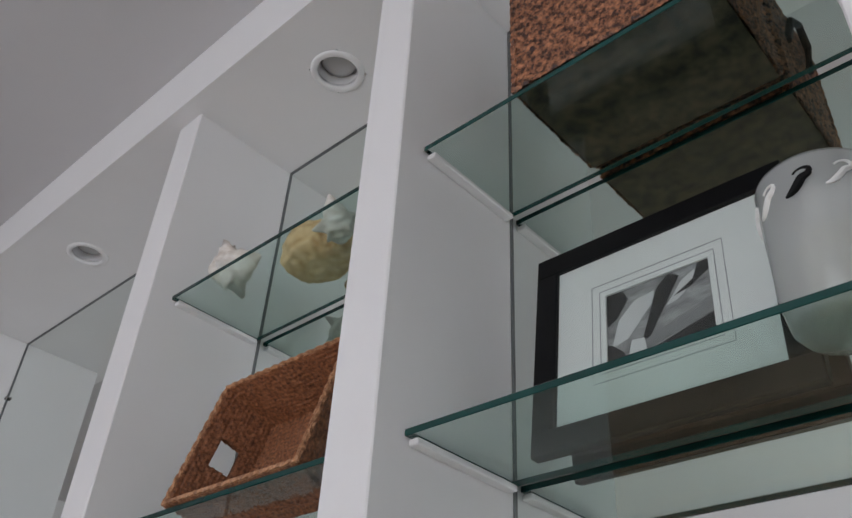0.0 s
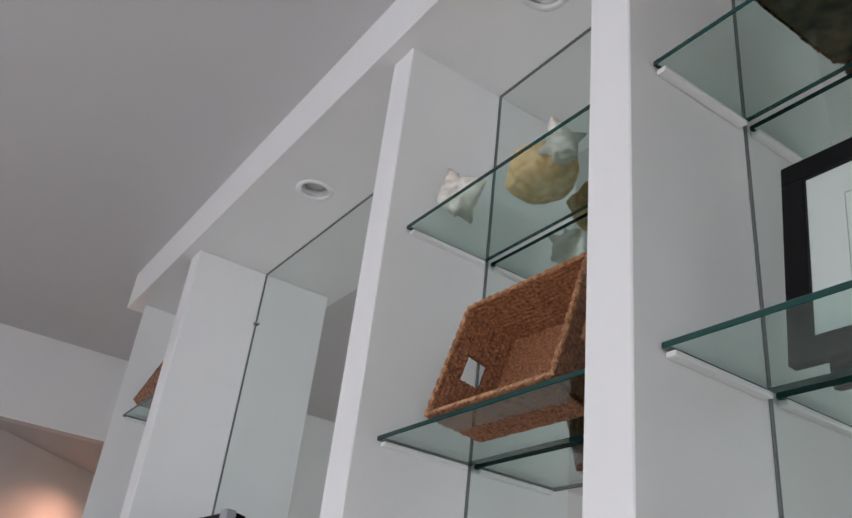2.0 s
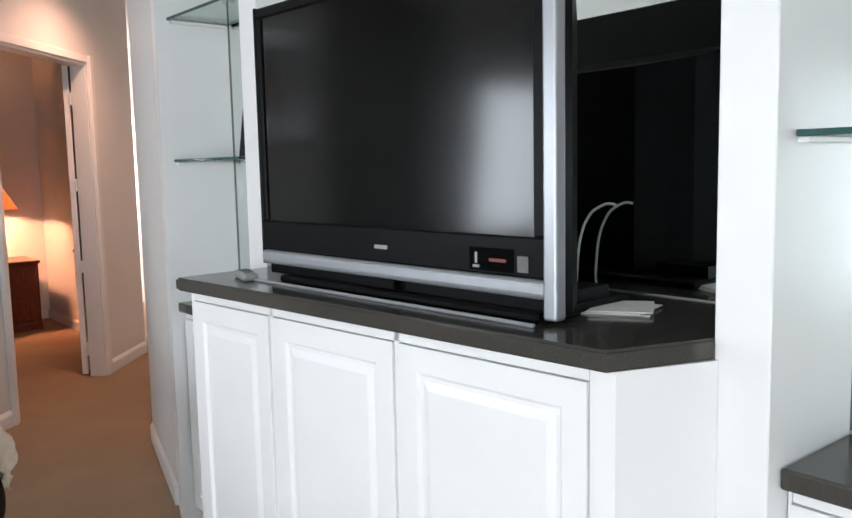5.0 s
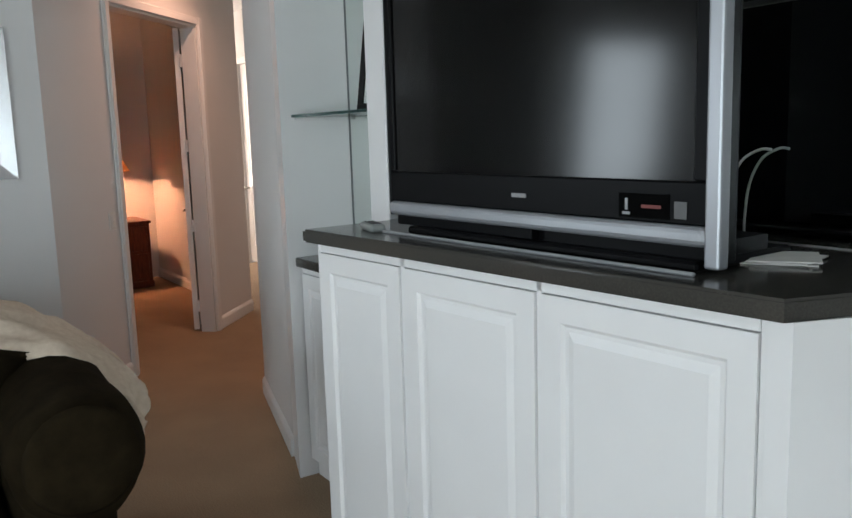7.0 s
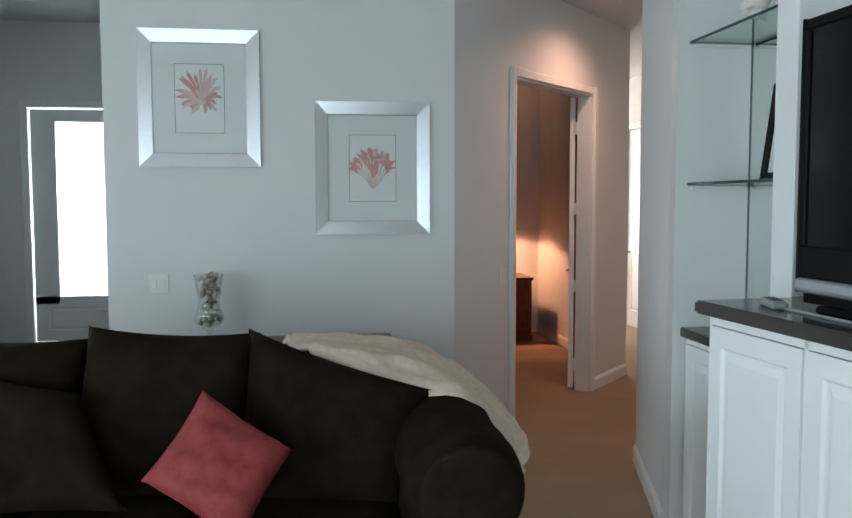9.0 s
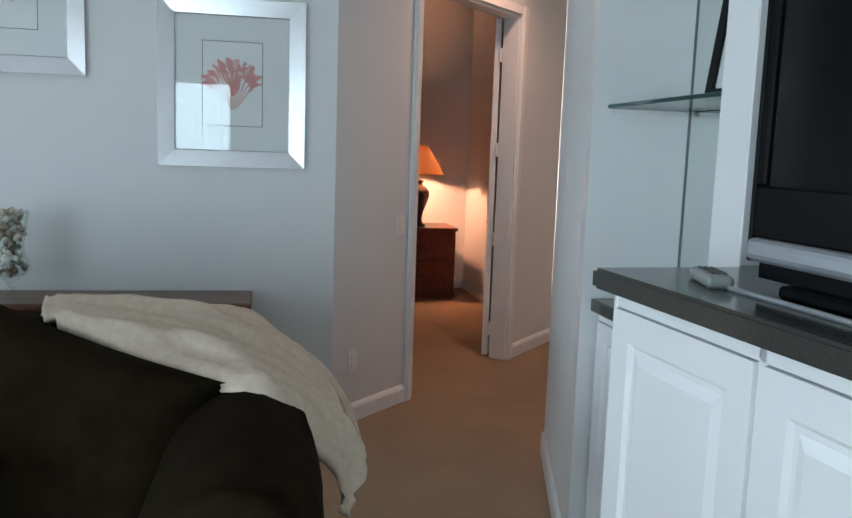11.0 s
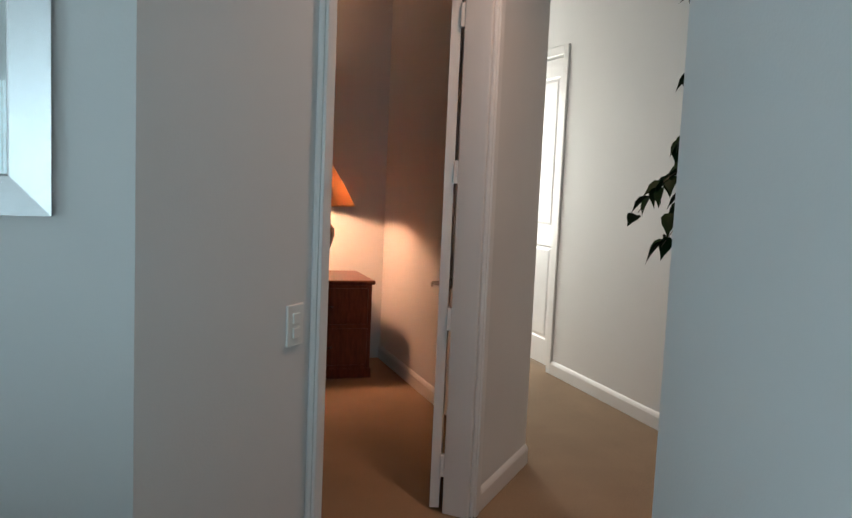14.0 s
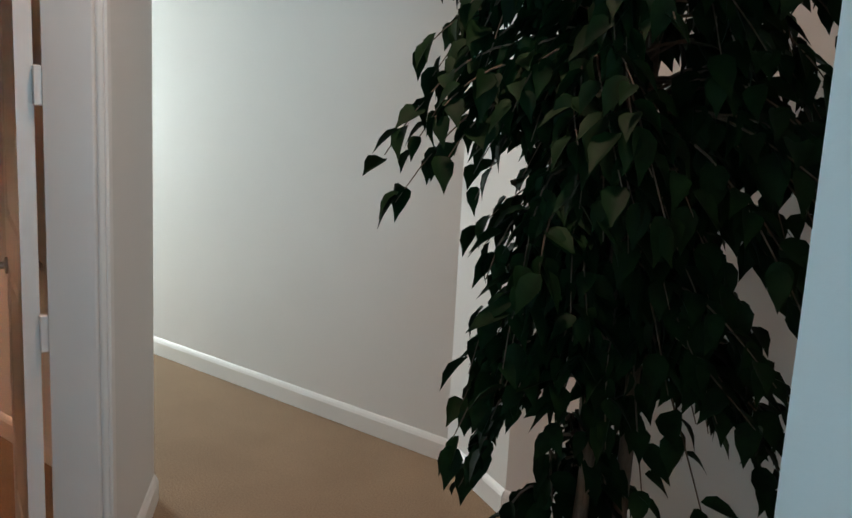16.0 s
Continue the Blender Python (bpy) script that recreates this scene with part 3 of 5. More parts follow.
box(-0.02, 0.03, 0.85, 0.9, 0, 1.8, bm=wb)
box(-0.02, 0.03, 0.05, 0.85, 0, 0.05, bm=wb)
box(-0.02, 0.03, 0.05, 0.85, 1.75, 1.8, bm=wb)
part("window_frame", wb, TRIM, cw)
g = part("pane", box(0.0, 0.006, 0.05, 0.85, 0.05, 1.75), PANE, cw)
g.visible_shadow = False
tagged(cw, "white framed corridor window", "window", kind="structure")

# ---- built-in shelving ----
YF, YM = 0.81, 1.160       # front of the posts, face of the mirrors
SOF = 3.48                 # underside of the soffit
POSTS = ((-0.25, -0.14), (-1.125, -1.017), (-2.012, -1.900), (-3.860, -3.735))
unit = empty("wall_unit", (0, 0, 0))
for x0, x1 in POSTS:
    part("upright", box(x0, x1, YF, YM - 0.002, 0, SOF, 0.003), WHITE, unit)
eb = prism([E0, E1, (-4.75, 0.99), (-4.75, YM), (-4.632, YM)], 0, SOF)
part("end_panel", eb, WHITE, unit)
# fascia and soffit underside with square cut-outs under the downlight rings
HOLES = [(-0.60, 0.962), (-1.465, 0.962), (-2.865, 0.970), (-4.20, 0.962)]
sb = box(-4.764, 2.0, 0.756, 0.776, SOF, CZ - 0.001)
box(-4.764, -4.744, 0.776, 1.02, SOF, CZ - 0.001, bm=sb)
edges = [-4.744] + [x + s_ * 0.058 for x, _ in reversed(HOLES) for s_ in (-1, 1)] + [2.0]
for i in range(0, len(edges), 2):
    box(edges[i], edges[i + 1], 0.776, 1.171, SOF, SOF + 0.018, bm=sb)
for x, y in HOLES:
    box(x - 0.058, x + 0.058, 0.776, y - 0.058, SOF, SOF + 0.018, bm=sb)
    box(x - 0.058, x + 0.058, y + 0.058, 1.171, SOF, SOF + 0.018, bm=sb)
part("soffit", sb, WHITE, unit)
BAYS = {"A": (-1.017, -0.25), "B": (-1.900, -1.125), "C": (-3.735, -2.012), "D": (-4.632, -3.860)}
for k, (x0, x1) in BAYS.items():
    z0 = 1.272 if k == "C" else 1.034
    part("mirror_back", box(x0 + 0.003, x1 - 0.003, YM, YM + 0.006, z0, SOF - 0.004), MIRROR, unit, "clear mirror back")
    sm = box(x0, x0 + 0.0035, YM - 0.004, YM, z0, SOF)
    box(x1 - 0.0035, x1, YM - 0.004, YM, z0, SOF, bm=sm)
    box(x0, x1, YM - 0.004, YM, SOF - 0.004, SOF, bm=sm)
    part("mirror_channel", sm, SEAM, unit, "thin grey mirror channel")
clipb = box(-3.745, -3.715, YM - 0.012, YM - 0.004, 3.20, 3.215, 0.003)
part("mirror_clip", clipb, STEEL, unit, "small metal mirror clip")
tagged(unit, "white built-in wall unit with mirrored bays and soffit", "wall unit")

for x, y in HOLES:
    dl = empty("downlight", (x, y, SOF))
    part("trim_ring", lathe([(0.057, 0.012), (0.057, -0.003), (0.062, -0.006), (0.072, -0.004), (0.077, -0.001), (0.077, 0.0), (0.057, 0.012)], 32), WHITE, dl, smooth=True)
    part("reflector", lathe([(0.058, 0.0), (0.054, 0.05), (0.047, 0.10), (0.0, 0.11)], 28), CAN, dl, smooth=True)
    part("bulb", lathe([(0.0, 0.022), (0.030, 0.024), (0.049, 0.034), (0.051, 0.050), (0.040, 0.085), (0, 0.10)], 24), mat("bulb_glass", (0.55, 0.55, 0.55), 0.25) if "bulb_glass" not in bpy.data.materials else bpy.data.materials["bulb_glass"], dl, "unlit grey reflector bulb", smooth=True)
    tagged(dl, "unlit recessed downlight with a white trim ring", "downlight", "downlights in the soffit")

# glass shelves on small clips
for k, levels in (("A", (1.65, 2.25, 2.85)), ("B", (1.65, 2.25, 2.85)), ("D", (1.65, 2.25, 2.85))):
    x0, x1 = BAYS[k]
    for z in levels:
        sh = empty("glass_shelf", (0, 0, 0))
        b = box(x0 + 0.004, x1 - 0.004, 0.872, YM - 0.012, z - 0.006, z + 0.006, 0.0015)
        me = mesh_of(b, "glass_sheet", [SHELF, SHELF_EDGE])
        for p in me.polygons:
            if abs(p.normal.z) < 0.9 and (abs(p.normal.y) > 0.3 or abs(p.normal.z) > 0.2 or abs(p.normal.x) > 0.9):
                p.material_index = 1
        o = new("glass_sheet", me)
        o.parent = sh
        for x in (x0 + 0.012, x1 - 0.012):
            part("support_strip", box(x - 0.011, x + 0.011, 0.885, YM - 0.02, z - 0.018, z - 0.0065, 0.002), WHITE, sh, "white shelf support strip")
        tagged(sh, "clear glass shelf with a green polished edge", "shelf", "glass shelves of the wall unit")


def cabinet(x0, x1, yf, yb, top, doors, base=0.09, knob=False):
    """A floor cabinet: body, face frame, plinth and moulded doors at the given (x0, x1)."""
    c = empty("cabinet", (0, 0, 0))
    part("body", box(x0, x1, yf + 0.022, yb, base, top, 0.003), WHITE, c)
    part("plinth", box(x0 + 0.005, x1 - 0.005, yf + 0.03, yb, 0.0, base), WHITE, c)
    ff = box(x0, doors[0][0] - 0.0015, yf, yf + 0.022, base, top, 0.002)
    for (a0, a1), (c0, c1) in zip(doors, doors[1:]):
        box(a1 + 0.0015, c0 - 0.0015, yf, yf + 0.022, base, top, 0.002, bm=ff)
    box(doors[-1][1] + 0.0015, x1, yf, yf + 0.022, base, top, 0.002, bm=ff)
    box(doors[0][0], doors[-1][1], yf, yf + 0.022, top - 0.030, top, 0.002, bm=ff)
    part("face_frame", ff, WHITE, c)
    for a0, a1 in doors:
        d = panel_door(a1 - a0, top - 0.032 - base, 0.02, [(0.062, top - 0.032 - base - 0.058)], 0.058, m=Matrix.Translation((a0, yf - 0.006, base)))
        part("cabinet_door", d, WHITE, c)
    return c


def countertop(x0, x1, y0, y1, top, t=0.042):
    return thing("countertop", box(x0, x1, y0, y1, top - t, top, 0.006, 2), COUNTER, "polished dark grey stone countertop", "countertop")


# the television cabinet stands a little askew to the bays
tvc = cabinet(-3.655, -2.105, 0.490, 0.985, 1.226, [(-3.638, -3.212), (-3.190, -2.690), (-2.668, -2.142)])
SKEW = Matrix.Translation((-3.685, 0.457, 0)) @ Matrix.Rotation(radians(4.3), 4, "Z") @ Matrix.Translation((3.685, -0.457, 0))
part("side_panel", prism([(-2.108, 0.515), (-2.052, 0.705), (-2.14, 0.725), (-2.14, 0.515)], 0.0, 1.226), WHITE, tvc)
tvc.matrix_world = SKEW
part("end_filler", prism([(-2.082, 0.60), (-2.001, 0.8055), (-2.001, 0.8095), (-2.02, 0.8095), (-2.02, 0.83), (-2.10, 0.83), (-2.13, 0.60)], 0.0, 1.226), WHITE, tvc).matrix_parent_inverse = SKEW.inverted()
tagged(tvc, "white painted television cabinet with three moulded doors", "cabinet")
cb = prism([(-3.688, 0.457), (-2.086, 0.577), (-2.008, 0.806), (-2.014, 0.806), (-2.014, YM - 0.008), (-3.732, YM - 0.008), (-3.732, 0.806), (-3.70, 0.806)], 1.226, 1.268)
bmesh.ops.bevel(cb, geom=[e for e in cb.edges if abs(e.verts[0].co.z - e.verts[1].co.z) < 1e-4 and max(v.co.y for v in e.verts) < 0.81], offset=0.006, segments=2, affect="EDGES")
thing("countertop", cb, COUNTER, "polished dark grey stone countertop under the television", "countertop")
for k in "ABD":
    x0, x1 = BAYS[k]
    w = (x1 - x0 - 0.02) / 2
    tagged(cabinet(x0 + 0.003, x1 - 0.003, 0.885, YM - 0.006, 0.988, [(x0 + 0.012, x0 + 0.008 + w), (x0 + 0.012 + w, x1 - 0.012)]), "low white painted cabinet with moulded doors", "cabinet")
    countertop(x0 + 0.001, x1 - 0.001, 0.855, YM - 0.007, 1.030)

# ---- television ----
tv = empty("television", (-2.866, 0.664, 1.268), 2.6)
HW = 0.574
body = bmesh.new()
rings = []
for y_, w_, z0_, z1_ in ((0.024, HW - 0.003, 0.02, 0.812), (0.05, HW - 0.004, 0.02, 0.808), (0.14, HW - 0.06, 0.03, 0.645), (0.20, HW - 0.15, 0.03, 0.62), (0.30, 0.30, 0.03, 0.60)):
    rings.append([body.verts.new(c) for c in ((-w_, y_, z0_), (w_, y_, z0_), (w_, y_, z1_), (-w_, y_, z1_))])
body.faces.new(rings[0]), body.faces.new(rings[-1])
for a, c in zip(rings, rings[1:]):
    for i in range(4):
        body.faces.new((a[i], a[(i + 1) % 4], c[(i + 1) % 4], c[i]))
part("back_housing", body, TV_BLACK, tv)
bz = bmesh.new()
for x0, x1, z0, z1 in ((-HW + 0.008, HW - 0.036, 0.782, 0.812), (-HW + 0.008, -HW + 0.030, 0.182, 0.782), (HW - 0.070, HW - 0.036, 0.182, 0.782), (-HW + 0.008, HW - 0.036, 0.093, 0.182)):
    box(x0, x1, 0.0, 0.05, z0, z1, 0.004, bm=bz)
part("bezel", bz, TV_BLACK, tv)
part("screen", box(-HW + 0.026, HW - 0.066, 0.008, 0.03, 0.178, 0.786), TV_SCREEN, tv)
part("side_strip", box(HW - 0.036, HW, -0.010, 0.024, 0.010, 0.818, 0.006, 2), TV_SILVER, tv, "silver side strip")
part("side_strip", box(-HW, -HW + 0.010, -0.004, 0.06, 0.05, 0.815, 0.004), TV_BLACK, tv)
part("speaker_bar", box(-HW + 0.004, HW - 0.034, -0.012, 0.06, 0.051, 0.093, 0.014, 3), TV_SILVER, tv, "silver lower bar", smooth=False)
part("base", box(-HW + 0.10, HW - 0.05, -0.01, 0.34, 0.0, 0.022, 0.006), TV_BLACK, tv)
part("base_lip", box(-HW + 0.02, HW - 0.03, -0.050, -0.038, 0.0, 0.008, 0.003), PLASTIC_GREY, tv, "thin grey front lip")
part("underside", box(-HW + 0.06, HW - 0.06, 0.03, 0.26, 0.020, 0.054), TV_BLACK, tv)
part("control_block", box(-0.07, 0.045, -0.004, 0.03, 0.024, 0.054, 0.004), TV_BLACK, tv)
lg = box(-0.025, 0.025, -0.003, 0.0, 0.128, 0.138)
part("maker_badge", lg, PLASTIC_GREY, tv, "small pale badge")
part("feature_sticker", box(0.318, 0.450, -0.002, 0.0, 0.101, 0.153), mat("matt_black_print", (0.002, 0.002, 0.002), 0.7, spec=0.03), tv, "black sticker")
stx = box(0.329, 0.349, -0.0035, -0.002, 0.107, 0.113)
box(0.336, 0.343, -0.0035, -0.002, 0.117, 0.142, bm=stx)
part("sticker_mark", stx, PLASTIC_GREY, tv)
part("sticker_mark", box(0.380, 0.430, -0.0035, -0.002, 0.123, 0.130), mat("faded_red_print", (0.20, 0.05, 0.045), 0.6), tv)
part("rating_sticker", box(0.462, 0.492, -0.002, 0.0, 0.105, 0.140), DARK_GREY, tv, "grey rating sticker")
tagged(tv, "large rear-projection television with black bezel and silver trim", "television")

# cable loop and papers beside it
cable_pts = [Vector(c) for c in ((-2.600, 1.12, 1.274), (-2.602, 1.12, 1.31), (-2.591, 1.12, 1.403), (-2.559, 1.12, 1.469), (-2.510, 1.122, 1.497), (-2.480, 1.124, 1.497))]
fine = []
for a, c, d, e in zip([cable_pts[0]] + cable_pts, cable_pts, cable_pts[1:], cable_pts[2:] + [cable_pts[-1]]):
    for i in range(6):
        q = i / 6
        fine.append(c * (2 * q ** 3 - 3 * q ** 2 + 1) + (d - a) * 0.5 * (q ** 3 - 2 * q ** 2 + q) + d * (3 * q ** 2 - 2 * q ** 3) + (e - c) * 0.5 * (q ** 3 - q ** 2))
fine.append(cable_pts[-1])
thing("power_cable", tube(fine, 0.0036, 7), CABLE, "stiff white cable rising in an arc beside the television", "cable", smooth=True)
ps = empty("paper_stack", (-2.325, 0.935, 1.2685), 22)
for i, (w, rz) in enumerate(((0.15, 8), (0.145, -6), (0.14, 12))):
    o = part("sheet", box(-w / 2, w / 2, -0.075, 0.075, 0.0, 0.003), PAPER, ps)
    o.matrix_basis = pose(0.004 * i, -0.003 * i, 0.0035 * i, 0, 0, rz)
tagged(ps, "small stack of printed papers on the countertop", "papers")


def remote(at, rz, material, label):
    r = empty("remote_control", at, rz)
    part("case", box(-0.024, 0.024, -0.066, 0.066, 0.0, 0.024, 0.010, 3), material, r)
    for j in range(6):
        for i in range(3):
            part("button", box(-0.014 + i * 0.011, -0.007 + i * 0.011, -0.048 + j * 0.016, -0.040 + j * 0.016, 0.0235, 0.027, 0.001), DARK_GREY, r)
    return tagged(r, label, "remote")


remote((-3.485, 0.598, 1.268), 76, mat("pale_grey_plastic", (0.26, 0.28, 0.27), 0.35), "pale grey remote control lying on the countertop")

# ---- coral prints ----


def coral_print(name, yc, zc, w, h, style):
    p = empty(name, (WEST, yc, zc))
    fw = 0.082
    b = bmesh.new()
    # mitred frame with a sloping face
    rings = [(0.0, 0.004), (0.0, 0.027), (fw * 0.95, 0.018), (fw, 0.015), (fw, 0.004)]
    vs = []
    for ins, d in rings:
        vs.append([b.verts.new((d, sy * (w / 2 - ins), sz * (h / 2 - ins))) for sy, sz in ((-1, -1), (1, -1), (1, 1), (-1, 1))])
    for a, c in zip(vs, vs[1:]):
        for i in range(4):
            b.faces.new((a[i], a[(i + 1) % 4], c[(i + 1) % 4], c[i]))
    part("frame", b, FRAME_SILVER, p, "wide brushed silver frame")
    iw, ih = w / 2 - fw + 0.004, h / 2 - fw + 0.004
    part("mat_board", box(0.003, 0.006, -iw, iw, -ih, ih), MAT_BOARD, p)
    pw, ph = 0.145, 0.205
    line = bmesh.new()
    for y0, y1, z0, z1 in ((-pw, pw, ph - 0.003, ph), (-pw, pw, -ph, -ph + 0.003), (-pw, -pw + 0.003, -ph, ph), (pw - 0.003, pw, -ph, ph)):
        box(0.006, 0.0085, y0, y1, z0, z1, bm=line)
    part("border_line", line, INK_LINE, p)
    part("sheet", box(0.006, 0.0072, -pw + 0.003, pw - 0.003, -ph + 0.003, ph - 0.003), PRINT_PAPER, p)
    rnd = random.Random(5 + style)
    art, pale = bmesh.new(), bmesh.new()

    def blade(target, y0, z0, ang, length, width, lay):
        n = 7
        d, s = Vector((math.sin(ang), math.cos(ang))), Vector((math.cos(ang), -math.sin(ang)))
        ls, rs = [], []
        for i in range(n + 1):
            f = i / n
            wv = width * (0.25 + 1.1 * f * (1.25 - f)) * (1 + 0.3 * rnd.uniform(-1, 1)) * (1 if i < n else 0.25)
            c = Vector((y0, z0)) + d * length * f + s * 0.006 * math.sin(f * 5 + ang)
            ls.append(target.verts.new((lay, c.x - s.x * wv, c.y - s.y * wv)))
            rs.append(target.verts.new((lay, c.x + s.x * wv, c.y + s.y * wv)))
        for i in range(n):
            target.faces.new((ls[i], rs[i], rs[i + 1], ls[i + 1]))

    if style == 0:
        for i in range(24):
            a = -2.75 + 5.5 * i / 23 + rnd.uniform(-0.1, 0.1)
            ln_ = rnd.uniform(0.075, 0.115) + 0.03 * math.cos(a)
            blade(art if rnd.random() < 0.6 else pale, 0.01 * math.sin(a), 0.0, a, ln_, rnd.uniform(0.009, 0.014), 0.0074 + 0.0001 * i)
        for i in range(12):
            blade(pale, 0, 0.0, rnd.uniform(-3, 3), rnd.uniform(0.03, 0.07), 0.012, 0.0102 + 0.0001 * i)
    else:
        for i in range(11):
            a = -0.95 + 1.9 * i / 10
            blade(pale, 0.0, -0.13, a * 0.75, 0.15, 0.005, 0.0074 + 0.0001 * i)
            ex, ez = math.sin(a) * 0.092, -0.075 + math.cos(a) * 0.125
            for j in range(4):
                blade(art if rnd.random() < 0.8 else pale, ex * rnd.uniform(0.8, 1.05), ez - 0.04 + 0.012 * j, a + rnd.uniform(-0.45, 0.45), rnd.uniform(0.04, 0.062), rnd.uniform(0.009, 0.015), 0.0086 + 0.00005 * (4 * i + j))
        for i in range(5):
            blade(art, 0.0, -0.07, -0.4 + 0.2 * i, 0.10, 0.009, 0.0112 + 0.0001 * i)
    spread = Matrix.Diagonal((1, 1.1, 1.32, 1)) if style == 0 else Matrix.Translation((0, 0, 0.022)) @ Matrix.Diagonal((1, 1.2, 1.12, 1))
    art.transform(spread)
    pale.transform(spread)
    part("coral_drawing", art, CORAL, p, "faded red coral drawing")
    part("coral_shading", pale, CORAL_PALE, p, "pale pink coral shading")
    g = part("glass", box(0.0135, 0.0150, -iw + 0.005, iw - 0.005, -ih + 0.005, ih - 0.005), PIC_GLASS, p, "reflective picture glass")
    g.visible_shadow = False
    return p


tagged(coral_print("framed_print", -0.353, 1.783, 0.706, 0.81, 1), "framed red fan coral print in a wide silver frame", "picture", "coral prints on the wall")
tagged(coral_print("framed_print", -1.383, 2.192, 0.706, 0.81, 0), "framed red spiky coral print in a wide silver frame", "picture", "coral prints on the wall")

# ---- switches and outlets ----


def wall_plate(name, m, w, h, rockers, label, cat):
    e = new(name)
    e.matrix_world = m
    part("plate", box(-w / 2, w / 2, -0.007, 0.0, -h / 2, h / 2, 0.003, 2), PLATE, e)
    for x, z, rw, rh in rockers:
        part("rocker" if "switch" in name else "socket", box(x - rw / 2, x + rw / 2, -0.012, -0.006, z - rh / 2, z + rh / 2, 0.002), PLATE, e)
    return tagged(e, label, cat)


wall_plate("light_switch", face_matrix(on(0.585), on(1), 1.062), 0.075, 0.118, ((0, 0.02, 0.030, 0.03), (0, -0.02, 0.030, 0.03)), "white rocker light switch on the slanted wall", "light switch")
wall_plate("outlet", face_matrix(on(0.17), on(1), 0.345), 0.075, 0.118, ((0, 0.022, 0.032, 0.03), (0, -0.022, 0.032, 0.03)), "white power outlet low on the slanted wall", "outlet")
wall_plate("light_switch", face_matrix((WEST, -1.645), (WEST, 0), 1.086), 0.115, 0.118, ((-0.027, 0, 0.03, 0.06), (0.027, 0, 0.03, 0.06)), "white double light switch on the print wall", "light switch")
wall_plate("outlet", face_matrix((-9.45, 1.98), (-8, 1.98), 0.36), 0.075, 0.118, ((0, 0.022, 0.032, 0.03), (0, -0.022, 0.032, 0.03)), "white power outlet in the bedroom", "outlet")

# ---- hall downlight and vents ----
hd = empty("downlight", (-6.98, 1.545, HZ))
part("trim_ring", lathe([(0.062, 0.0), (0.062, -0.01), (0.09, -0.012), (0.095, -0.001)], 28), WHITE, hd, smooth=True)
part("bulb", lathe([(0.061, -0.004), (0.03, -0.014), (0, -0.016)], 24), LIT, hd, "glowing warm bulb", smooth=True)
tagged(hd, "lit recessed hall downlight with a white ring", "downlight")


def vent(name, at, w, d, label):
    v = empty(name, at)
    fb = bmesh.new()
    for x0, x1, y0, y1 in ((-w / 2, w / 2, -d / 2, -d / 2 + 0.02), (-w / 2, w / 2, d / 2 - 0.02, d / 2), (-w / 2, -w / 2 + 0.02, -d / 2, d / 2), (w / 2 - 0.02, w / 2, -d / 2, d / 2)):
        box(x0, x1, y0, y1, -0.012, -0.001, 0.002, bm=fb)
    part("frame", fb, PLASTIC_GREY, v)
    part("backing", box(-w / 2 + 0.01, w / 2 - 0.01, -d / 2 + 0.01, d / 2 - 0.01, -0.004, -0.001), DARK_GREY, v)
    n = int((d - 0.04) / 0.022)
    for i in range(n):
        y = -d / 2 + 0.03 + i * 0.022
        part("slat", box(-w / 2 + 0.02, w / 2 - 0.02, y - 0.006, y + 0.006, -0.010, -0.006), PLASTIC_GREY, v)
    return tagged(v, label, "vent")


vent("ceiling_vent", (-5.81, -0.935, CZ), 0.30, 0.36, "grey slatted air vent in the living room ceiling")
vent("ceiling_vent", (-10.18, 1.56, HZ), 0.28, 0.18, "pale slatted air vent in the bedroom ceiling")

# ---- bedroom ----
ns = empty("nightstand", (-10.53, 1.38, 0.0))
nx, ny = 0.29, 0.35
part("top", box(-nx - 0.01, nx + 0.02, -ny - 0.02, ny + 0.02, 0.690, 0.722, 0.010, 3), CHERRY, ns)
part("case", box(-nx, nx, -ny, ny, 0.07, 0.690, 0.004), CHERRY, ns)
part("plinth", box(-nx, nx + 0.01, -ny - 0.01, ny + 0.01, 0.0, 0.075, 0.008), CHERRY, ns)
for z0, z1 in ((0.10, 0.37), (0.40, 0.665)):
    part("drawer_front", box(nx, nx + 0.014, -ny + 0.03, ny - 0.03, z0, z1, 0.006, 2), CHERRY, ns)
    part("drawer_pull", tube([(nx + 0.012, -0.06, (z0 + z1) / 2), (nx + 0.035, -0.04, (z0 + z1) / 2), (nx + 0.035, 0.04, (z0 + z1) / 2), (nx + 0.012, 0.06, (z0 + z1) / 2)], 0.006, 8), BRONZE, ns, "dark bronze pull")
tagged(ns, "dark cherry wood nightstand with two drawers", "nightstand")
lamp = empty("table_lamp", (-10.45, 1.36, 0.722))
part("lamp_base", lathe([(0, 0), (0.085, 0), (0.088, 0.015), (0.065, 0.03), (0.050, 0.07), (0.062, 0.14), (0.10, 0.24), (0.122, 0.31), (0.118, 0.36), (0.085, 0.40), (0.050, 0.42), (0.045, 0.44), (0.062, 0.455), (0.060, 0.47), (0, 0.472)], 36), BRONZE, lamp, "dark bronze urn base", smooth=True)
part("stem", lathe([(0, 0.47), (0.010, 0.47), (0.010, 0.58), (0.018, 0.585), (0.018, 0.61), (0, 0.61)], 12), STEEL, lamp)
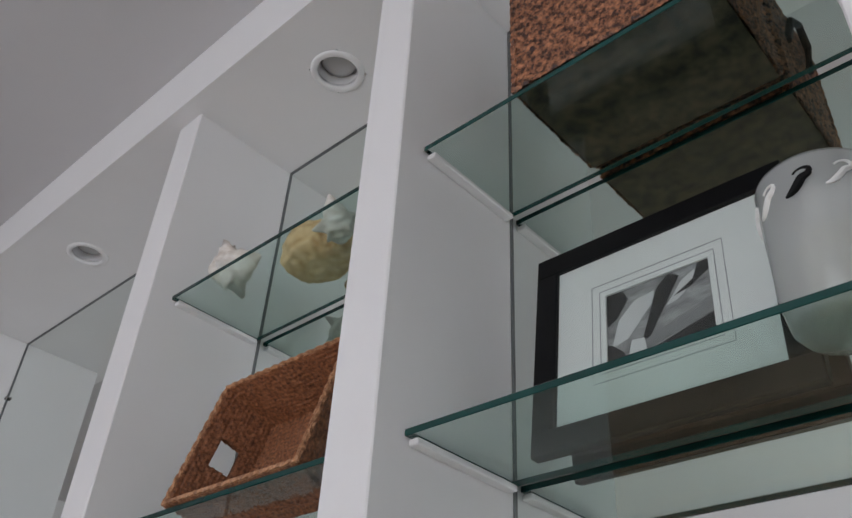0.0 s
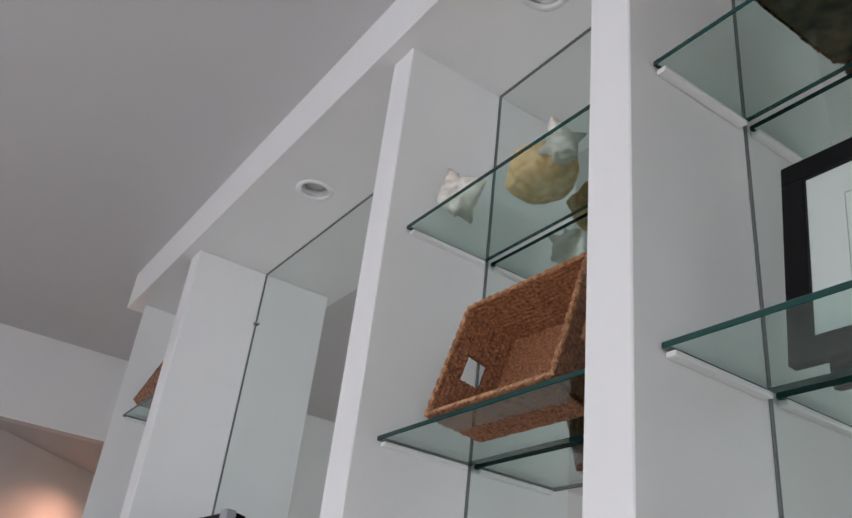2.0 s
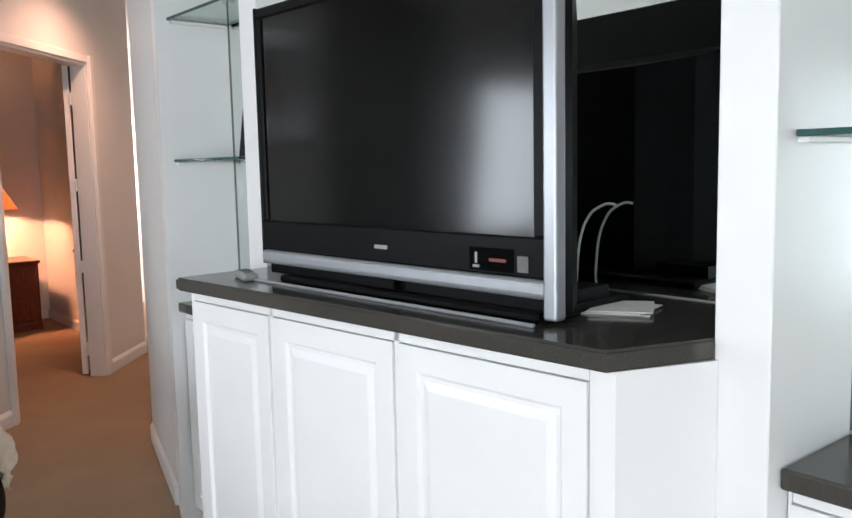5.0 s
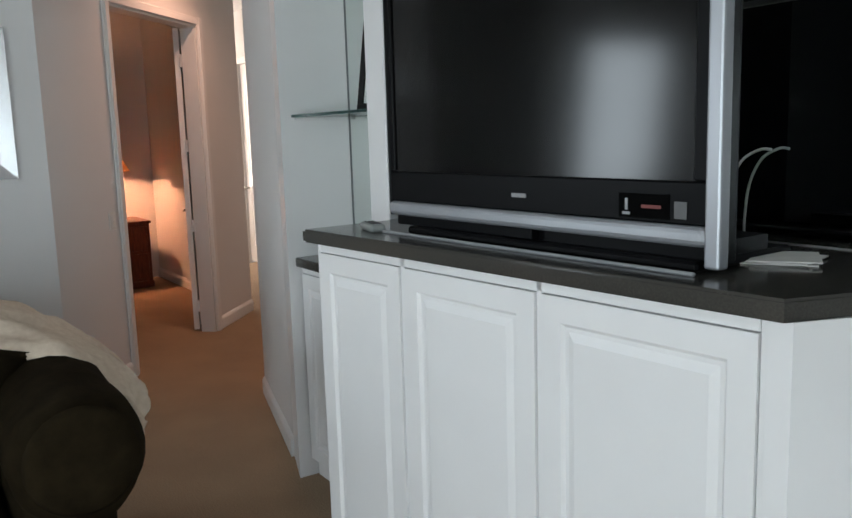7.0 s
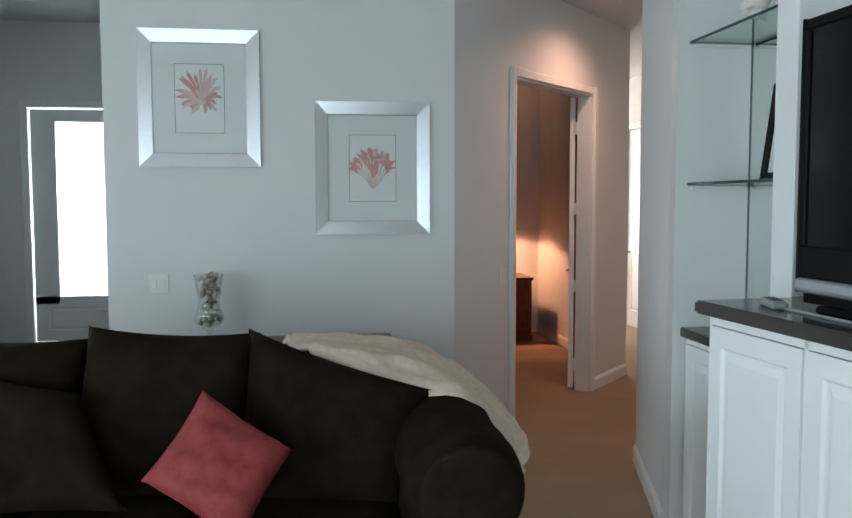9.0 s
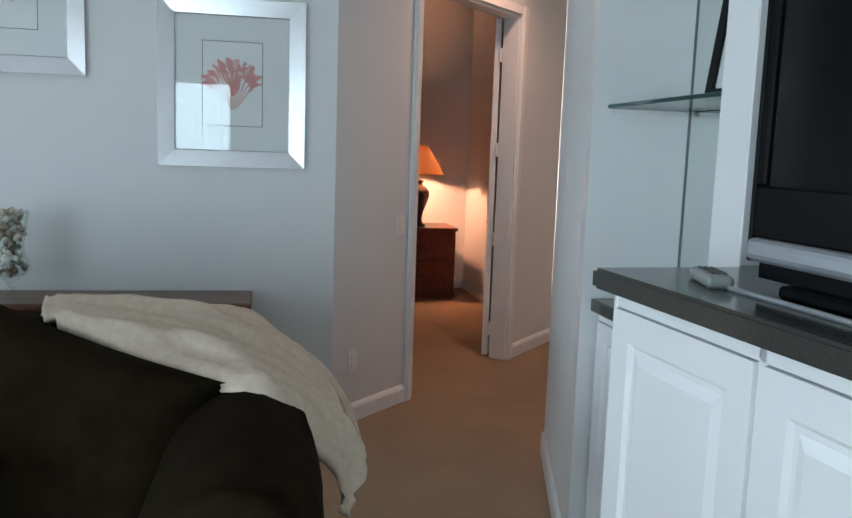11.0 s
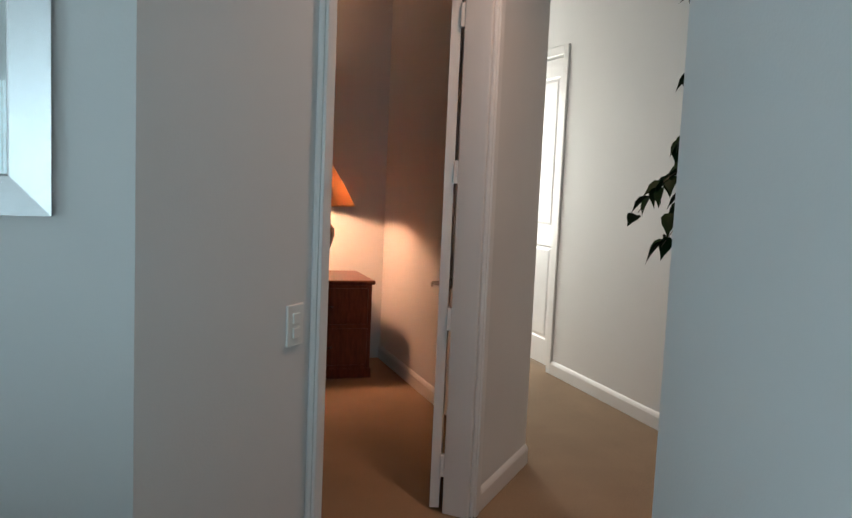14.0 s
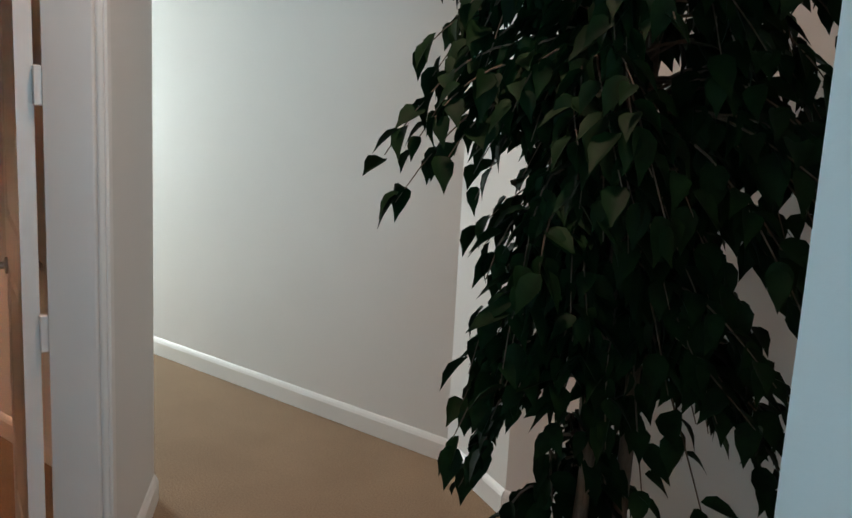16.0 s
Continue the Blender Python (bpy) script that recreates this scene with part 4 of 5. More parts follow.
part("shade", lathe([(0.262, 0.530), (0.255, 0.545), (0.18, 0.68), (0.085, 0.83), (0.082, 0.832), (0.176, 0.68), (0.250, 0.545), (0.262, 0.530)], 40), SHADE, lamp, "glowing tan cloth shade", smooth=True)
part("bulb", lathe([(0, 0.60), (0.02, 0.605), (0.03, 0.65), (0.022, 0.69), (0, 0.70)], 14), LIT, lamp, smooth=True)
part("finial", lathe([(0, 0.83), (0.012, 0.835), (0.006, 0.85), (0.012, 0.865), (0, 0.88)], 12), BRONZE, lamp)
tagged(lamp, "lit bedside lamp with bronze urn base and tan shade", "lamp")

# ---- wicker ware ----


def wicker_patch(bm, p00, p10, p11, p01, thick=0.008, cell=0.0125, amp=0.0065):
    """A woven sheet between four corners: staggered strands standing out on both faces."""
    p00, p10, p11, p01 = (Vector(p) for p in (p00, p10, p11, p01))
    nrm = (p10 - p00).cross(p01 - p00).normalized()
    cu = max(2, round((p10 - p00).length / cell))
    cv = max(2, round((p01 - p00).length / (cell * 0.8)))
    nu, nv = cu * 3, cv * 3
    for s in (1, -1):
        rows = []
        for j in range(nv + 1):
            row = []
            for i in range(nu + 1):
                u, v = i / nu, j / nv
                p = (p00 * (1 - u) + p10 * u) * (1 - v) + (p01 * (1 - u) + p11 * u) * v
                ju = u * cu + 0.5 * (int(v * cv) % 2) + 0.45 * noise.noise(p * 45)
                jv = v * cv + 0.45 * noise.noise(p * 40 + Vector((7, 0, 0)))
                k = abs(math.sin(math.pi * ju)) ** 0.6 * abs(math.sin(math.pi * jv)) ** 0.6
                k *= 0.75 + 0.6 * noise.noise(p * 50 + Vector((0, 3, 0)))
                row.append(bm.verts.new(p + nrm * s * (thick / 2 + amp * k)))
            rows.append(row)
        for a, c in zip(rows, rows[1:]):
            for i in range(nu):
                bm.faces.new((a[i], a[i + 1], c[i + 1], c[i]))
    return bm


def rope(points, r, turns=60, bm=None):
    """A twisted rim strand."""
    b = bmesh.new() if bm is None else bm
    pts = [Vector(p) for p in points]
    for k in range(2):
        line = []
        n = 0
        for a, c in zip(pts, pts[1:]):
            m = max(4, int((c - a).length / 0.008))
            for i in range(m):
                q = a.lerp(c, i / m)
                ph = n * 0.9 + k * math.pi
                line.append(q + Vector((math.cos(ph) * r * 0.4, math.sin(ph) * r * 0.4, math.sin(ph + 1) * r * 0.4)))
                n += 1
        line.append(pts[-1])
        tube(line, r * 0.75, 5, b)
    return b


# lidless storage basket with two dark handles, on the top shelf
X0, X1, Y0, Y1, Z0, Z1 = -0.790, -0.410, 0.880, 1.140, 2.862, 3.185
bk = empty("storage_basket")
wb = bmesh.new()
wicker_patch(wb, (X0, Y0, Z0), (X1, Y0, Z0), (X1, Y0, Z1), (X0, Y0, Z1), cell=0.014, amp=0.010)
part("front_side", wb, WICKER, bk, smooth=True)
wb = bmesh.new()
wicker_patch(wb, (X0, Y1, Z0), (X1, Y1, Z0), (X1, Y1, Z1), (X0, Y1, Z1))
part("back_side", wb, WICKER, bk, smooth=True)
for x in (X0, X1):
    wb = bmesh.new()
    wicker_patch(wb, (x, Y0, Z0), (x, Y1, Z0), (x, Y1, Z1), (x, Y0, Z1))
    part("end_side", wb, WICKER, bk, smooth=True)
# bottom takes the darker wicker, with its shade in the colour
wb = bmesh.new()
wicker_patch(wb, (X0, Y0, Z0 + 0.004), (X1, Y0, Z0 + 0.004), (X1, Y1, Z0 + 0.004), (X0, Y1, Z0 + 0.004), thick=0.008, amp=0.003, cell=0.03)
part("bottom", wb, WICKER_SHADED, bk, "woven underside with shade in its colour", smooth=True)
for x in (X0, X1):
    for y in (Y0, Y1):
        part("corner_strand", rope([(x, y, Z0 + 0.008), (x, y, Z1)], 0.010), WICKER, bk)
part("rim", rope([(X0, Y0, Z1), (X1, Y0, Z1), (X1, Y1, Z1), (X0, Y1, Z1), (X0, Y0, Z1)], 0.009), WICKER, bk)
for x, s in ((X0, -1), (X1, 1)):
    part("handle", tube([(x + s * 0.010, 0.955, 3.06), (x + s * 0.022, 0.965, 3.12), (x + s * 0.026, 1.01, 3.145), (x + s * 0.022, 1.055, 3.12), (x + s * 0.010, 1.065, 3.06)], 0.008, 8), BLACK_FRAME, bk, "dark loop handle")
tagged(bk, "square brown wicker basket on a glass shelf", "basket")


def tray(name, at, w, h, depth, lean, rz, slope=0.045):
    """A wicker tray stood on its long edge, open to the front, with a handle slot in each short side."""
    t = new(name)
    t.matrix_world = pose(*at, -lean, 0, rz)
    a = slope
    i0, i1, k0, k1 = -w / 2 + a, w / 2 - a, a * 0.6, h - a * 0.6
    o0, o1, m0, m1 = -w / 2, w / 2, 0.006, h
    yb, yf = depth, 0.0
    b = bmesh.new()
    wicker_patch(b, (i0, yb, k0), (i1, yb, k0), (i1, yb, k1), (i0, yb, k1))
    part("base", b, WICKER_FINE, t, smooth=True)
    b = bmesh.new()
    wicker_patch(b, (o0, yf, m1), (o1, yf, m1), (i1, yb, k1), (i0, yb, k1))
    part("long_side", b, WICKER_FINE, t, smooth=True)
    b = bmesh.new()
    wicker_patch(b, (o0, yf, m0), (o1, yf, m0), (i1, yb, k0), (i0, yb, k0))
    part("long_side", b, WICKER_FINE, t, smooth=True)
    for ox, ix in ((o0, i0), (o1, i1)):
        b = bmesh.new()

        def at_(f, g):
            lo = Vector((ox, yf, m0)).lerp(Vector((ix, yb, k0)), f)
            hi = Vector((ox, yf, m1)).lerp(Vector((ix, yb, k1)), f)
            return lo.lerp(hi, g)
        for f0, f1, g0, g1 in ((0, 1, 0, 0.38), (0, 1, 0.62, 1), (0, 0.30, 0.38, 0.62), (0.66, 1, 0.38, 0.62)):
            wicker_patch(b, at_(f0, g0), at_(f0, g1), at_(f1, g1), at_(f1, g0))
        part("handle_side", b, WICKER_FINE, t, "woven end with a handle slot", smooth=True)
    part("rim", rope([(o0, yf, m0), (o1, yf, m0), (o1, yf, m1), (o0, yf, m1), (o0, yf, m0)], 0.0065), WICKER_PALE, t, "pale braided rim")
    return t


tagged(tray("wicker_tray", (-1.482, 0.872, 2.262), 0.405, 0.318, 0.140, 17, 1, 0.03), "brown wicker tray stood on edge on a glass shelf", "tray")
# shallow scoop-shaped basket, low at one end, lying on the top shelf of the narrow bay
scoop = empty("wicker_basket", (-4.18, 0.99, 2.862))


def scoop_side(name, b0, b1, t0, t1):
    w = bmesh.new()
    wicker_patch(w, b0, b1, t1, t0, thick=0.007, cell=0.024, amp=0.006)
    return part(name, w, WICKER, scoop, smooth=True)


scoop_side("front_side", (-0.24, -0.10, 0.006), (0.25, -0.09, 0.006), (-0.285, -0.118, 0.040), (0.27, -0.125, 0.185))
scoop_side("back_side", (-0.24, 0.11, 0.006), (0.25, 0.11, 0.006), (-0.285, 0.128, 0.040), (0.27, 0.128, 0.185))
scoop_side("high_end", (0.25, -0.09, 0.006), (0.25, 0.11, 0.006), (0.27, -0.125, 0.185), (0.27, 0.128, 0.185))
scoop_side("low_end", (-0.24, -0.10, 0.006), (-0.24, 0.11, 0.006), (-0.285, -0.118, 0.040), (-0.285, 0.128, 0.040))
scoop_side("bottom", (-0.24, -0.10, 0.008), (0.25, -0.09, 0.008), (-0.24, 0.11, 0.008), (0.25, 0.11, 0.008))
part("rim", rope([(-0.285, -0.118, 0.040), (0.27, -0.125, 0.185), (0.27, 0.128, 0.185), (-0.285, 0.128, 0.040), (-0.285, -0.118, 0.040)], 0.008), WICKER, scoop, "braided rim")
tagged(scoop, "brown scoop-shaped wicker basket on a glass shelf", "basket")

# ---- framed photographs ----
PHOTO = two_tone("grey_photograph", (0.16, 0.16, 0.16), (0.42, 0.42, 0.42), 0.4, (1, 1, 2.5), 22, bump=0.0, lo=0.3, hi=0.7, detail=3)
INK_BLACK = mat("photo_black", (0.018, 0.018, 0.018), 0.4, vary=0.4, scale=30)
INK_GREY = mat("photo_grey", (0.24, 0.24, 0.24), 0.4, vary=0.3, scale=40)
INK_PALE = mat("photo_white", (0.66, 0.66, 0.66), 0.4, vary=0.12, scale=40)
SHAPES = (
    ("dark_patch", INK_BLACK, ((0.0, 0.55), (0.10, 0.62), (0.22, 0.86), (0.16, 1.0), (0.0, 1.0))),
    ("pale_patch", INK_PALE, ((0.04, 0.24), (0.20, 0.30), (0.44, 0.66), (0.48, 0.84), (0.28, 0.80), (0.12, 0.60))),
    ("dark_patch", INK_BLACK, ((0.34, 0.22), (0.41, 0.22), (0.72, 0.92), (0.62, 1.0), (0.50, 0.86))),
    ("pale_patch", INK_PALE, ((0.58, 0.56), (0.70, 0.60), (0.92, 0.84), (0.86, 0.92), (0.74, 0.84))),
    ("dark_patch", INK_BLACK, ((0.66, 0.66), (0.80, 0.70), (1.0, 0.86), (1.0, 1.0), (0.90, 1.0), (0.84, 0.80))),
    ("grey_patch", INK_GREY, ((0.30, 0.18), (1.0, 0.50), (1.0, 0.30), (0.40, 0.08))),
    ("dark_patch", INK_BLACK, ((0.40, 0.06), (1.0, 0.28), (1.0, 0.0), (0.45, 0.0))),
    ("dark_patch", INK_BLACK, ((0.0, 0.0), (0.20, 0.0), (0.16, 0.14), (0.06, 0.26), (0.0, 0.30))),
    ("pale_patch", INK_PALE, ((0.20, 0.04), (0.38, 0.06), (0.36, 0.24), (0.24, 0.26))),
)


def photo_frame(at, w, h, fw, lean, rz, pw, ph, label):
    p = new("photo_frame")
    p.matrix_world = pose(*at, -lean, 0, rz)
    b = bmesh.new()
    for x0, x1, z0, z1 in ((-w / 2, w / 2, 0, fw), (-w / 2, w / 2, h - fw, h), (-w / 2, -w / 2 + fw, fw, h - fw), (w / 2 - fw, w / 2, fw, h - fw)):
        box(x0, x1, 0.0, 0.022, z0, z1, 0.002, bm=b)
    part("frame", b, BLACK_FRAME, p, "flat black frame")
    part("backing", box(-w / 2 + 0.01, w / 2 - 0.01, 0.016, 0.021, 0.01, h - 0.01), BLACK_FRAME, p)
    mb = bmesh.new()
    c = h / 2
    for x0, x1, z0, z1 in ((-w / 2 + fw, w / 2 - fw, fw, c - ph / 2), (-w / 2 + fw, w / 2 - fw, c + ph / 2, h - fw), (-w / 2 + fw, -pw / 2, c - ph / 2, c + ph / 2), (pw / 2, w / 2 - fw, c - ph / 2, c + ph / 2)):
        box(x0, x1, 0.010, 0.014, z0, z1, bm=mb)
    part("mat_board", mb, MAT_BOARD, p)
    ln = bmesh.new()
    for g in (0.012, 0.028):
        x, z0, z1 = pw / 2 + g, c - ph / 2 - g, c + ph / 2 + g
        for a0, a1, c0, c1 in ((-x, x, z0, z0 + 0.0012), (-x, x, z1 - 0.0012, z1), (-x, -x + 0.0012, z0, z1), (x - 0.0012, x, z0, z1)):
            box(a0, a1, 0.0092, 0.0102, c0, c1, bm=ln)
    part("mat_line", ln, PLASTIC_GREY, p, "thin grey ruled line")
    shot = part("photograph", box(-pw / 2, pw / 2, 0.0145, 0.0155, c - ph / 2, c + ph / 2), PHOTO, p, "black and white photograph")
    for name, tone, pts in SHAPES:
        fb = bmesh.new()
        lay = 0.0143 - 0.0002 * SHAPES.index((name, tone, pts))
        fb.faces.new([fb.verts.new((-pw / 2 + u * pw, lay, c - ph / 2 + v * ph)) for u, v in pts])
        part(name, fb, tone, shot)
    g = part("glass", box(-w / 2 + fw, w / 2 - fw, 0.004, 0.006, fw, h - fw), CLEAR, p)
    g.visible_shadow = False
    return tagged(p, label, "picture frame")


photo_frame((-0.686, 1.084, 2.257), 0.484, 0.424, 0.046, 6, 0, 0.194, 0.150, "black framed black and white photograph on a shelf")
photo_frame((-4.10, 1.03, 1.657), 0.34, 0.38, 0.03, 9, 12, 0.15, 0.18, "black framed photograph leaning in the narrow bay")

# ---- candle glasses ----


def candle_glass(at, r, h, glass, wave, label):
    c = empty("candle_holder", at)
    t = 0.005
    part("glass_cup", lathe([(0, 0), (r * 0.80, 0), (r * 0.92, 0.012), (r, 0.05), (r, h - 0.006), (r - t * 0.5, h), (r - t, h - 0.006), (r - t, 0.05), (r * 0.85, 0.018), (0, 0.014)], 44), glass, c, smooth=True)
    cr = r * 0.52
    part("candle", lathe([(0, 0.016), (cr, 0.016), (cr, h * 0.60), (cr * 0.92, h * 0.625), (cr * 0.3, h * 0.60), (0, h * 0.595)], 32), WAX, c, "cream pillar candle", smooth=True)
    part("wick", tube([(0, 0, h * 0.59), (0.001, 0, h * 0.64)], 0.0015, 6), BLACK_FRAME, c)
    if wave:
        for k, a0 in enumerate((196, 232, 268, 304)):
            pts, rad = [], []
            for i in range(22):
                f = i / 21
                if f < 0.5:
                    q = f / 0.5
                    ax, az = -13 + 18 * q, -0.010 + 0.020 * q * q
                else:
                    q = (f - 0.5) / 0.5
                    ax, az = 5 + 8 * math.sin(q * 4.2), 0.010 + 0.010 * (1 - math.cos(q * 4.2)) * (1 - 0.4 * q)
                a = radians(a0 + ax)
                pts.append(((r + 0.0005) * math.cos(a), (r + 0.0005) * math.sin(a), h * 0.78 + az))
                rad.append(0.0015 + (0.0068 if k == 2 else 0.0045) * math.sin(math.pi * min(1, f * 1.15)) * (1 - 0.6 * f))
            part("wave_motif", tube(pts, rad, 6), BLACK_FRAME if k == 2 else PLATE, c, "raised curling wave")
    return tagged(c, label, "candle holder")


candle_glass((-0.372, 0.985, 2.257), 0.079, 0.226, FROST, True, "frosted glass candle holder with raised waves")
candle_glass((-1.615, 0.995, 1.657), 0.085, 0.190, thin_glass("hazy_glass", (0.95, 0.96, 0.96), 1.4, 0.1, haze=0.38), False, "hazy glass candle holder with a cream candle")

# ---- shells, sponge and coral ----


def conch(name, at, size, rz, rx, seed, label):
    b = bmesh.new()
    n, m = 40, 26
    rows = []
    for j in range(m + 1):
        f = j / m
        r = size * 0.36 * (math.sin(math.pi * min(1, f ** 0.75)) ** 0.8 + 0.02)
        row = []
        for i in range(n):
            a = 2 * math.pi * i / n
            sp = max(0.0, math.cos(a * 6 + f * 3)) ** 6 * max(0.0, 1 - abs(f - 0.42) / 0.16)
            flare = 1 + 0.55 * max(0, math.cos(a - 0.8)) ** 2 * math.sin(math.pi * f)
            rr = 0.86 * r * flare * (1 + 0.06 * math.sin(f * 40)) + size * 0.34 * sp
            row.append(b.verts.new((rr * math.cos(a), rr * math.sin(a) * 0.8, size * (f - 0.5) * 1.1)))
        rows.append(row)
    for a, c in zip(rows, rows[1:]):
        for i in range(n):
            b.faces.new((a[i], a[(i + 1) % n], c[(i + 1) % n], c[i]))
    b.transform(Matrix.Rotation(radians(rz), 4, "Z") @ Matrix.Rotation(radians(rx), 4, "Y"))
    lo = min(v.co.z for v in b.verts)
    b.transform(Matrix.Translation((at[0], at[1], at[2] - lo)))
    return thing(name, b, SHELL, label, "seashell", smooth=True)


conch("seashell", (-1.765, 0.955, 2.857), 0.145, 20, 82, 1, "spiky white conch shell on a glass shelf")
conch("seashell", (-1.40, 0.98, 2.857), 0.125, -60, 70, 2, "large white conch shell behind the sponge")
conch("seashell", (-4.27, 0.97, 2.257), 0.13, 30, 75, 3, "white conch shell in the narrow bay")
conch("seashell", (-4.12, 1.02, 2.257), 0.14, 110, 70, 4, "cream conch shell in the narrow bay")
conch("seashell", (-4.02, 0.93, 2.257), 0.10, 200, 80, 5, "small cream seashell in the narrow bay")


def rough_ball(sx, sy, sz, freq, amp, sub, seed):
    b = bmesh.new()
    bmesh.ops.create_icosphere(b, subdivisions=sub, radius=1.0)
    for v in b.verts:
        d = v.co.normalized()
        k = 1 + amp * noise.fractal(d * freq + Vector((seed, 0, 0)), 1.0, 2.0, 3)
        pit = noise.noise(d * freq * 3.2 + Vector((0, seed, 0)))
        k -= 0.10 * max(0.0, pit - 0.32) * 4
        v.co = Vector((d.x * sx, d.y * sy, d.z * sz)) * k
    return b


b = rough_ball(0.108, 0.085, 0.075, 1.6, 0.16, 5, 3.0)
lo = min(v.co.z for v in b.verts)
b.transform(Matrix.Translation((-1.535, 1.045, 2.857 - lo)))
thing("sea_sponge", b, SPONGE, "round yellow-brown sea sponge on a glass shelf", "sponge", smooth=True)
b = bmesh.new()
rnd = random.Random(9)


def twig_coral(p, d, length, r, depth):
    q = p + d * length
    tube([p, p.lerp(q, 0.5) + Vector((rnd.uniform(-1, 1), rnd.uniform(-1, 1), 0)) * 0.008, q], [r, r * 0.85, r * 0.7], 7, b)
    if depth:
        for _ in range(3):
            nd = (d + Vector((rnd.uniform(-0.8, 0.8), rnd.uniform(-0.5, 0.5), rnd.uniform(0.0, 0.5)))).normalized()
            twig_coral(q, nd, length * 0.7, r * 0.75, depth - 1)


for k in range(4):
    twig_coral(Vector((-0.48 + 0.05 * k, 0.99, 1.66)), Vector((-0.25 + 0.15 * k, 0.0, 0.96)).normalized(), 0.15, 0.022, 3)
thing("white_coral", b, SHELL, "white branching coral on the lower glass shelf", "coral", smooth=True)

# ---- console table and vase ----
tb = empty("console_table", (-6.145, -0.985, 0.0))
tl, td = 0.735, 0.185
top = box(-td, td, -tl, tl, 0.728, 0.760, 0.012, 3)
part("tabletop", top, WOOD, tb)
part("top_moulding", box(-td + 0.012, td - 0.012, -tl + 0.012, tl - 0.012, 0.712, 0.729, 0.006, 2), WOOD, tb)
part("apron", box(-td + 0.03, td - 0.03, -tl + 0.04, tl - 0.04, 0.58, 0.712, 0.004), WOOD, tb)
for y in (-0.36, 0.36):
    part("drawer_front", box(td - 0.03, td - 0.018, y - 0.24, y + 0.24, 0.60, 0.70, 0.005, 2), WOOD, tb)
    part("drawer_knob", lathe([(0, 0), (0.008, 0), (0.008, 0.012), (0.016, 0.02), (0.012, 0.03), (0, 0.032)], 14, m=Matrix.Translation((td - 0.018, y, 0.65)) @ Matrix.Rotation(radians(90), 4, "Y")), BRONZE, tb, "dark bronze knob")
for sx in (-1, 1):
    for sy in (-1, 1):
        lb = lathe([(0, 0), (0.022, 0), (0.028, 0.02), (0.020, 0.05), (0.024, 0.20), (0.034, 0.34), (0.026, 0.40), (0.036, 0.44), (0.036, 0.60), (0, 0.60)], 18, m=Matrix.Translation((sx * (td - 0.05), sy * (tl - 0.07), 0)))
        part("leg", lb, WOOD, tb, smooth=True)
part("lower_shelf", box(-td + 0.05, td - 0.05, -tl + 0.08, tl - 0.08, 0.14, 0.16, 0.004), WOOD, tb)
tagged(tb, "brown wooden console table against the print wall", "table")
vs = empty("shell_vase", (-6.12, -1.325, 0.760))
prof = [(0, 0.0), (0.055, 0.0), (0.056, 0.006), (0.018, 0.02), (0.012, 0.05), (0.022, 0.075), (0.085, 0.125), (0.088, 0.145), (0.062, 0.21), (0.060, 0.25), (0.080, 0.37), (0.085, 0.40), (0.081, 0.40), (0.076, 0.37), (0.057, 0.25), (0.058, 0.21), (0.082, 0.145), (0.06, 0.11), (0, 0.09)]
part("glass_body", lathe(prof, 36), CLEAR, vs, "footed hourglass-shaped clear glass", smooth=True)
rs = random.Random(4)
SH2 = two_tone("mixed_shells", (0.20, 0.13, 0.09), (0.62, 0.52, 0.42), 0.5, (1, 1, 1), 22, bump=0.3)
sm = [mesh_of(rough_ball(0.022, 0.016, 0.013, 2.0, 0.3, 2, k * 2.3), "shell", (SH2, SHELL, SH2)[k], True) for k in range(3)]
for k in range(64):
    z = 0.115 + 0.285 * (k / 63)
    rmax = 0.055 if z < 0.13 else 0.060 if z < 0.17 else 0.040 if z < 0.28 else 0.058
    a, r = k * 2.4, rmax * math.sqrt(rs.random())
    o = new("shell", sm[k % 3])
    o.parent = vs
    o.matrix_basis = pose(r * math.cos(a), r * math.sin(a), z, rs.uniform(0, 180), rs.uniform(0, 180), rs.uniform(0, 360))
tagged(vs, "clear glass footed vase filled with seashells", "vase")

# ---- sofa, cushions, throw ----
sofa = empty("sofa", (-4.25, -1.43, 0.0))


def local(ob_m):
    return Matrix.Translation((4.25, 1.43, 0.0)) @ ob_m


def sofa_part(name, b, m, label=""):
    b.transform(local(m))
    return part(name, b, SOFA, sofa, label, smooth=True)


sofa_part("seat_base", cushion(1.02, 2.30, 0.28, 9, 10, 0.004), pose(-4.22, -1.43, 0.20))
sofa_part("back_frame", cushion(0.26, 2.34, 0.90, 6, 12, 0.006), pose(-4.80, -1.43, 0.50))
for k, y in enumerate((-0.66, -1.31, -1.98)):
    sofa_part("seat_cushion", cushion(0.84, 0.66, 0.22, 4.5, 12, 0.006, k * 3.0), pose(-4.02, y - 0.10, 0.39, 0, 4, 0))


